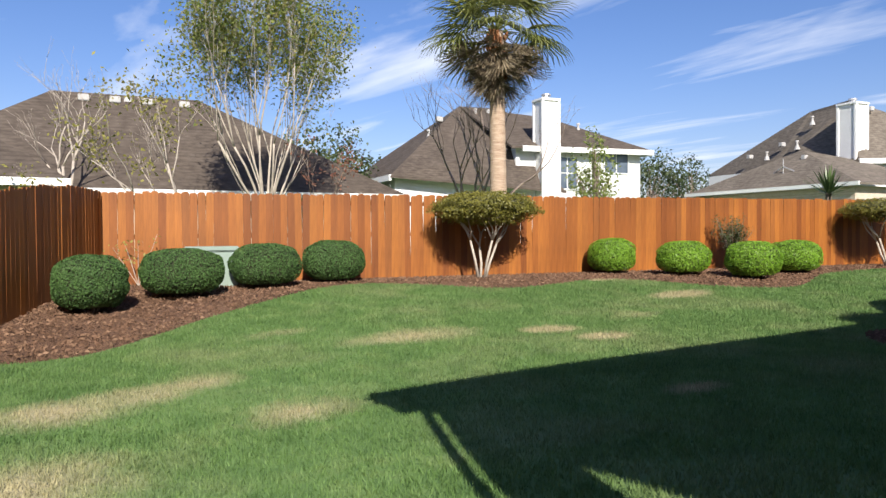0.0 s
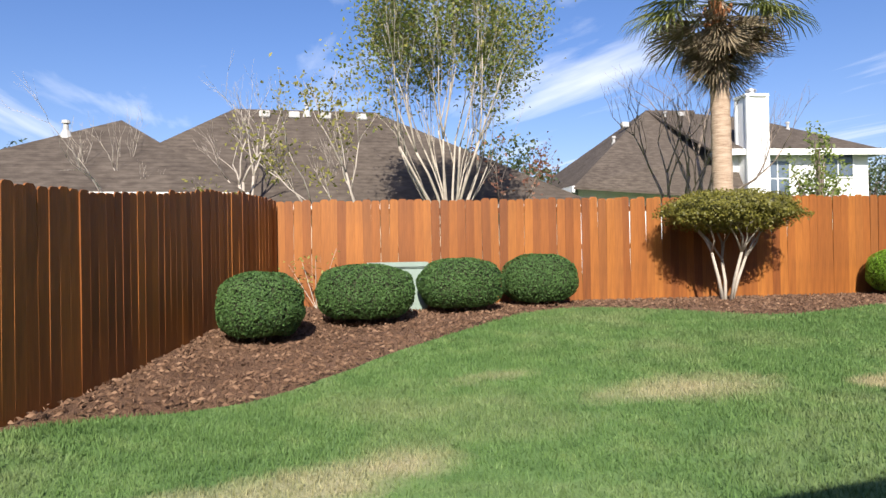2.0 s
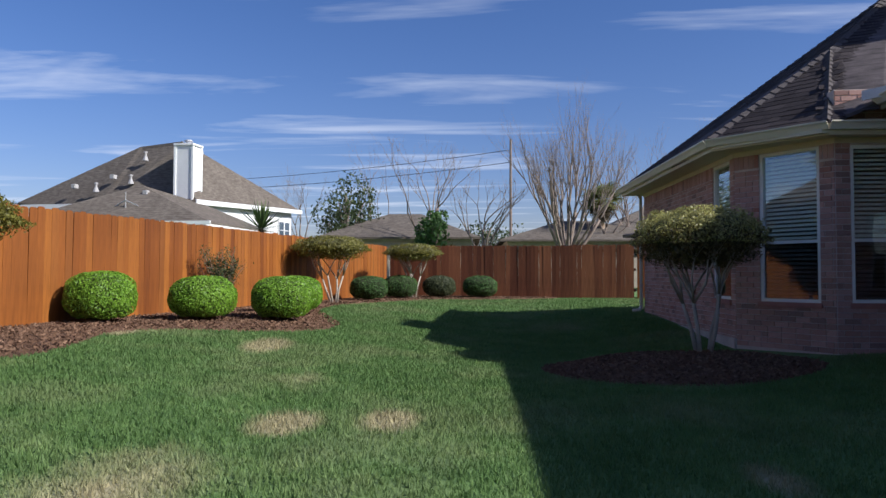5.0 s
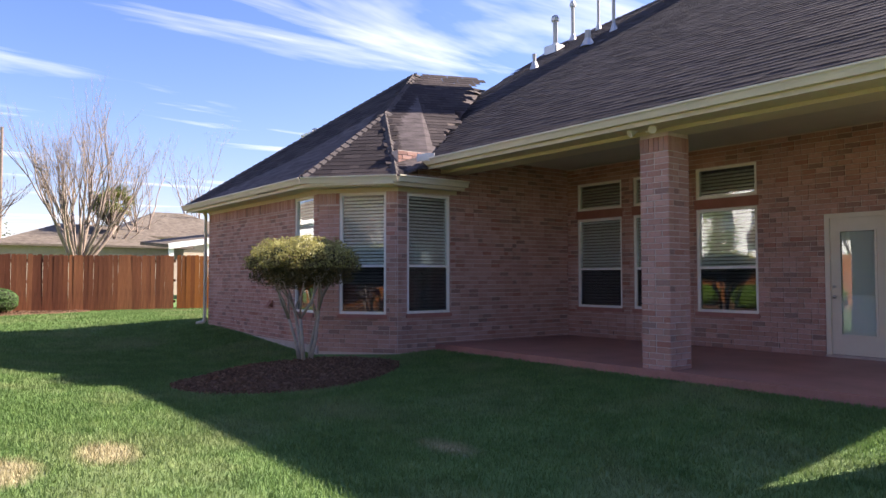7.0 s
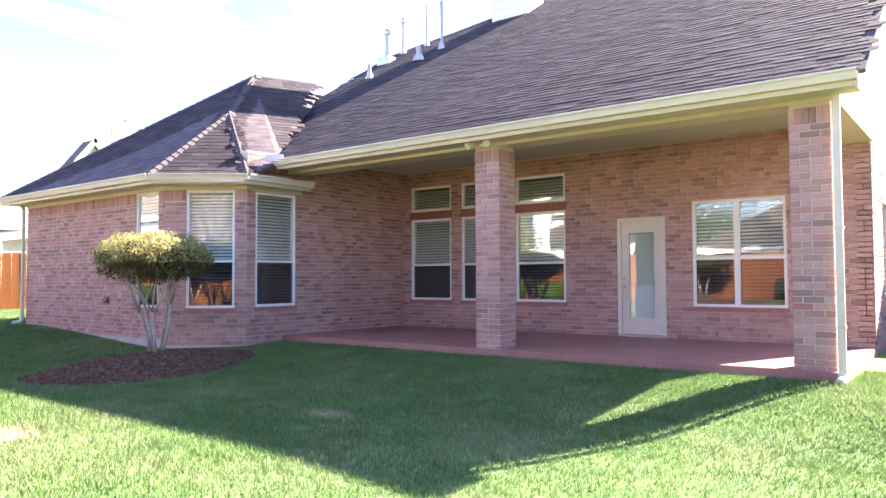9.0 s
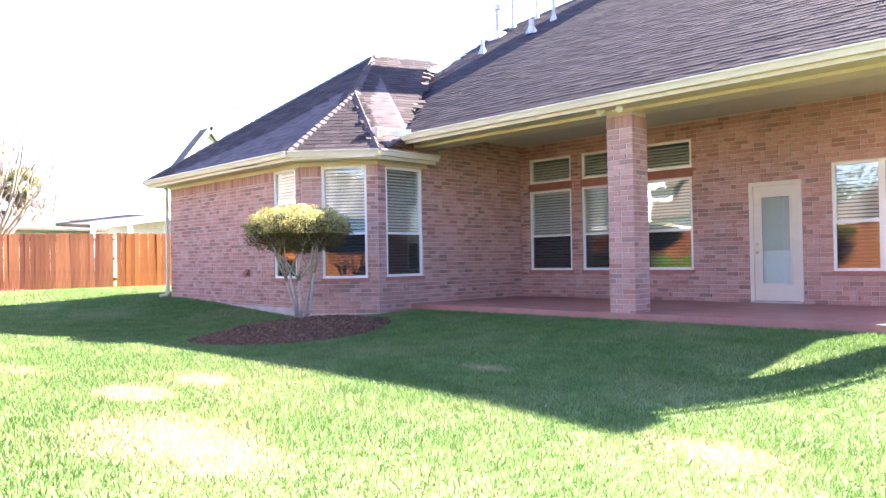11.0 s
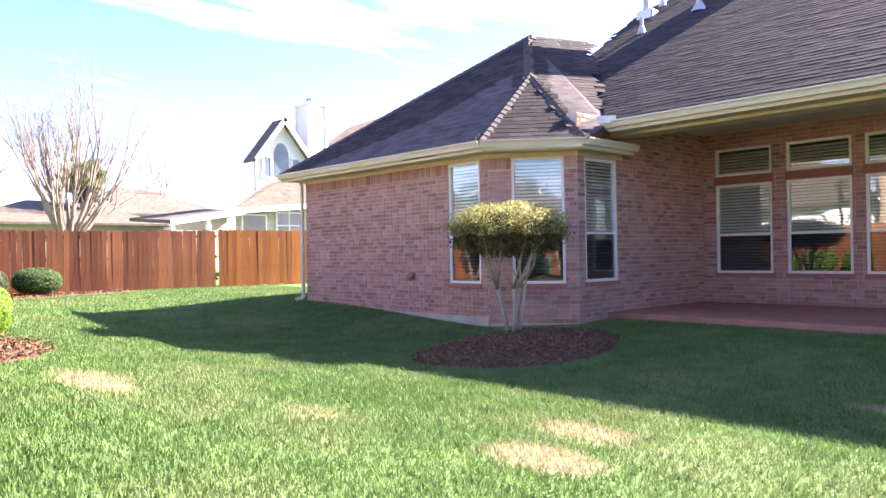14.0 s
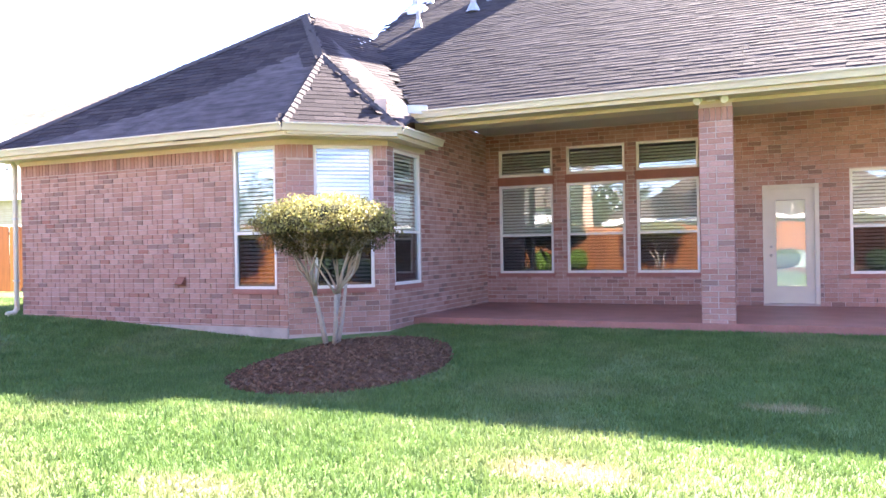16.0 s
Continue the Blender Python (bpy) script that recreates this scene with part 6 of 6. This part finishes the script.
# tan-grey roofed white house
h3 = thing("house", "white house with a tall grey-tan shingle hip roof", "house", group="neighbouring houses")
P3, L3 = (39.4, 26.4, 10.25), (40.2, 29.9, 10.1)
wall_box(h3, 37.8, 50.8, 24.6, 37.0, 5.9, M_SIDING)
part("wall", prism([(37.8, 24.5, 0), (50.8, 23.0, 0), (50.8, 23.0, 6.3), (37.8, 24.5, 5.9)], 0.3), M_SIDING, h3)
for f in ([P3, (37.2, 24.2, 5.95), (51.6, 22.4, 6.5)], [P3, L3, (39.4, 38.6, 6.2), (36.8, 31.0, 5.2), (37.2, 24.2, 5.95)], [P3, (51.6, 22.4, 6.5), (51.6, 38.6, 6.4), L3], [L3, (51.6, 38.6, 6.4), (39.4, 38.6, 6.2)],
          [(32.0, 20.6, 4.15), (35.6, 27.0, 6.8), (32.0, 33.6, 4.15)], [(32.0, 20.6, 4.15), (40.0, 20.6, 4.15), (38.0, 24.4, 5.9), (35.6, 27.0, 6.8)], [(32.0, 33.6, 4.15), (35.6, 27.0, 6.8), (38.2, 29.0, 6.8), (39.0, 33.6, 4.15)]):
    part("roof", slab(f), M_SHINGLE_TAN, h3)
wall_box(h3, 32.5, 37.8, 21.2, 33.0, 4.0, M_TAN_BRICK)
fascia_line((37.2, 24.2, 6.0), (51.6, 22.4, 6.55), h3, 0.3)
fascia_line((32.0, 20.6, 4.2), (32.0, 33.6, 4.2), h3, 0.2)
lap_shaft(h3, 37.3, 38.4, 24.5, 25.7, 0.2, 9.55)
for u in (0.86, 0.93):
    a = Vector((37.8, 24.45, 0)).lerp(Vector((50.8, 22.95, 0)), u)
    house_window(h3, pose(a.x, a.y, 4.1, 0, 0, -6.6), 0.8, 1.3, (0, 1))
for x, y, z, kd in ((38.7, 28.6, 9.1, "pipe"), (38.0, 30.5, 7.8, "box"), (37.7, 29.0, 7.4, "pipe"), (37.9, 33.2, 7.2, "box"), (37.6, 31.4, 6.9, "pipe"), (34.8, 26.2, 6.3, "box"), (40.3, 25.6, 9.7, "box")):
    roof_vent(h3, (x, y, z), kd)
an = thing("antenna", "thin pale metal rooftop antenna on a shingle roof", "antenna", (33.4, 26.6, 5.1))
bma = bmesh.new()
tube(bma, [(0, 0, 0), (0, 0, 1.0)], [0.03, 0.02], 6)
part("mast", bma, M_STEEL, an)
for sy in (-1, 1):
    bma = bmesh.new()
    tube(bma, [(0, 0, 0.5), (0.1, sy * 0.75, 0.15)], [0.035, 0.03], 6)
    part("arm", bma, M_STEEL, an)

an.matrix_basis = PLACE_H3 @ an.matrix_basis
h3.matrix_basis = PLACE_H3

# brown-roofed house behind the back corner
h1 = thing("house", "long house with a broad brown shingle hip roof", "house", group="neighbouring houses")
wall_box(h1, -8.4, 9.0, 30.5, 40.0, 3.3, M_TAN_BRICK)
for f in ([(-9.0, 29.9, 3.4), (9.6, 29.9, 3.4), (2.3, 35.0, 8.1), (-3.1, 35.0, 8.05)], [(9.6, 29.9, 3.4), (9.6, 40.5, 3.4), (2.3, 35.0, 8.1)], [(-9.0, 40.5, 3.4), (-9.0, 29.9, 3.4), (-3.1, 35.0, 8.05)],
          [(9.6, 40.5, 3.4), (-9.0, 40.5, 3.4), (-3.1, 35.0, 8.05), (2.3, 35.0, 8.1)],
          [(-12.0, 26.0, 3.4), (-2.6, 26.0, 3.4), (-6.3, 30.0, 6.35)], [(-2.6, 26.0, 3.4), (-2.6, 34.0, 3.4), (-6.3, 30.0, 6.35)], [(-12.0, 34.0, 3.4), (-12.0, 26.0, 3.4), (-6.3, 30.0, 6.35)]):
    part("roof", slab(f), M_SHINGLE_FAR, h1)
wall_box(h1, -11.4, -3.2, 26.6, 33.0, 3.3, M_TAN_BRICK)
fascia_line((-2.6, 29.9, 3.42), (9.6, 29.9, 3.42), h1, 0.22)
fascia_line((-12.0, 26.0, 3.42), (-2.6, 26.0, 3.42), h1, 0.22)
for x in (-2.0, -0.9, 0.3, 1.7):
    roof_vent(h1, (x, 34.6, 7.85), "box")
roof_vent(h1, (-0.4, 34.7, 7.95), "pipe")
roof_vent(h1, (-7.6, 29.0, 5.7), "pipe")

h1.matrix_basis = PLACE_H1

# tan brick neighbour beyond the east fence with a white gabled dormer
h4 = thing("house", "tan brick neighbouring house with white arched-window gable", "house", group="neighbouring houses")
part("wall", prism([(35.2, -3.5, 3.45), (35.2, -22.0, 5.0), (42.0, -22.0, 4.5), (42.0, -8.1, 3.4)], 3.7, (0, 0, 1)), M_TAN_BRICK, h4)
for f in ([(34.6, -3.0, 3.5), (34.6, -22.5, 5.2), (38.5, -20.0, 11.6), (38.5, -13.0, 9.1)], [(34.6, -3.0, 3.5), (38.5, -13.0, 9.1), (42.5, -8.0, 3.5)], [(42.5, -8.0, 3.5), (38.5, -13.0, 9.1), (38.5, -20.0, 11.6), (42.5, -22.5, 4.6)],
          [(34.6, -22.5, 5.2), (42.5, -22.5, 4.6), (38.5, -20.0, 11.6)]):
    part("roof", slab(f, 0.14), M_SHINGLE_TAN, h4)
fascia_line((34.6, -3.0, 3.52), (34.6, -22.5, 5.22), h4, 0.25)
gp = [(35.6, -4.9, 4.0), (35.6, -4.9, 6.4), (35.6, -6.35, 8.2), (35.6, -7.9, 6.4), (35.6, -7.9, 4.0)]
part("dormer_wall", prism(gp, 0.25, (-1, 0, 0)), M_SIDING, h4)
for f in ([(35.2, -4.6, 6.1), (35.2, -6.35, 8.35), (36.4, -6.35, 8.35), (36.4, -4.6, 6.1)], [(35.2, -6.35, 8.35), (35.2, -8.2, 6.1), (36.4, -8.2, 6.1), (36.4, -6.35, 8.35)]):
    part("dormer_roof", slab(f, 0.12), M_SHINGLE_TAN, h4)
for a, b in (((35.15, -4.6, 6.15), (35.15, -6.35, 8.4)), ((35.15, -6.35, 8.4), (35.15, -8.2, 6.15))):
    fascia_line(a, b, h4, 0.2)
bma = bmesh.new()
n = 14
vs = [bma.verts.new((35.57, -6.35 + 0.45 * math.cos(math.pi * i / n), 6.35 + 0.75 * math.sin(math.pi * i / n))) for i in range(n + 1)]
vs += [bma.verts.new((35.57, -6.8, 5.3)), bma.verts.new((35.57, -5.9, 5.3))]
bma.faces.new(vs)
part("arched_pane", bma, M_FARGLASS, h4, "dark arched window")
for yy in (-5.5, -7.2):
    house_window(h4, pose(35.57, yy, 5.3, 0, 0, -90), 0.4, 1.0, (0, 0))
lap_shaft(h4, 35.3, 36.5, -9.0, -7.9, 0.2, 9.3)
house_window(h4, pose(35.18, -4.5, 2.1, 0, 0, -90), 1.25, 1.15, (0, 0))
house_window(h4, pose(35.18, -6.5, 2.1, 0, 0, -90), 1.4, 2.0, (1, 2))
part("porch_roof", slab([(34.2, 0.2, 2.9), (34.2, -3.4, 3.45), (39.0, -3.4, 3.75), (39.0, 0.2, 3.2)], 0.16), M_SHINGLE_TAN, h4)
fascia_line((34.2, 0.2, 2.92), (34.2, -3.4, 3.47), h4, 0.25)
for yy in (0.0, -1.7):
    part("porch_post", box(34.3, 34.5, yy - 0.1, yy + 0.1, 0.0, 2.95), M_WHITE, h4)
for x, y, z in ((37.7, -13.6, 8.0), (37.9, -14.6, 8.3), (37.6, -16.0, 8.0)):
    roof_vent(h4, (x, y, z), "pipe")
h4.matrix_basis = Matrix.Translation((0, -0.6, 0))

for i, (x, y, w, d, ze, zr) in enumerate(((48.1, 12.2, 9.0, 9.0, 3.3, 5.1), (49.3, 0.5, 9.0, 10.0, 3.2, 4.7), (56.1, -7.0, 9.0, 10.0, 4.2, 6.3))):
    hh = thing("house", "distant low house with a grey-tan hip roof", "house", (x, y, 0), group="neighbouring houses")
    part("wall", box(-w / 2, w / 2, -d / 2, d / 2, 0, ze), M_TAN_BRICK, hh)
    e, r = 0.5, d * 0.12
    c = [(-w / 2 - e, -d / 2 - e, ze), (w / 2 + e, -d / 2 - e, ze), (w / 2 + e, d / 2 + e, ze), (-w / 2 - e, d / 2 + e, ze)]
    t0, t1 = (0, -r, zr), (0, r, zr)
    for f in ([c[0], t0, t1, c[3]], [c[0], c[1], t0], [c[1], c[2], t1, t0], [c[2], c[3], t1]):
        part("roof", slab(f), M_SHINGLE_TAN, hh)

# utility pole and wires
up = thing("utility_pole", "tall dark wooden utility pole beyond the fence", "utility pole", (46.3, 5.2, 0.2))
bma = bmesh.new()
tube(bma, [(0, 0, -0.3), (0, 0, 9.6)], [0.1, 0.075], 10)
part("pole", bma, M_BARK, up)
for k, (z0, z1) in enumerate(((8.9, 8.6), (8.1, 7.9))):
    w = thing("power_line", "thin dark overhead power line", "cable", group="overhead lines")
    bma = bmesh.new()
    pts = [(46.3 + 14 * s, 5.2 + 32 * s, 0.2 + z0 + (z1 - z0) * s - 1.6 * 4 * s * (1 - s) * 0.3) for s in [i / 14 for i in range(15)]]
    tube(bma, pts, [0.018] * 15, 4)
    part("wire", bma, M_DARK, w)

# ---- fences, many boards ----
build_fence("fence_back", "orange-brown stained cedar picket fence behind the beds", CORNER_W, CORNER_E, FENCE_H, M_CEDAR, 1, 1, fence_base)
build_fence("fence_west", "dark shaded stained cedar side fence", (CORNER_W[0] - 0.02, CORNER_W[1] - 0.1), (west_x(-4.0), -4.0), FENCE_H, M_CEDAR, -1, 2, fence_base)
build_fence("fence_east", "weathered red-brown cedar side fence", (CORNER_E[0] - 0.02, CORNER_E[1] - 0.1), (east_x(2.3), 2.3), 1.78, M_CEDAR_OLD, 1, 3, fence_base)
build_fence("fence_east_end", "fresher golden cedar fence panel by the house", (east_x(2.3) - 0.03, 2.27), (east_x(-6.0) - 0.03, -6.0), 1.8, M_CEDAR, 1, 4, fence_base)
build_fence("fence_side", "stained cedar fence between house and side fence", (0.25, -3.4), (west_x(-3.4), -3.4), 1.85, M_CEDAR, 1, 5, fence_base)
build_shards()
build_grass()
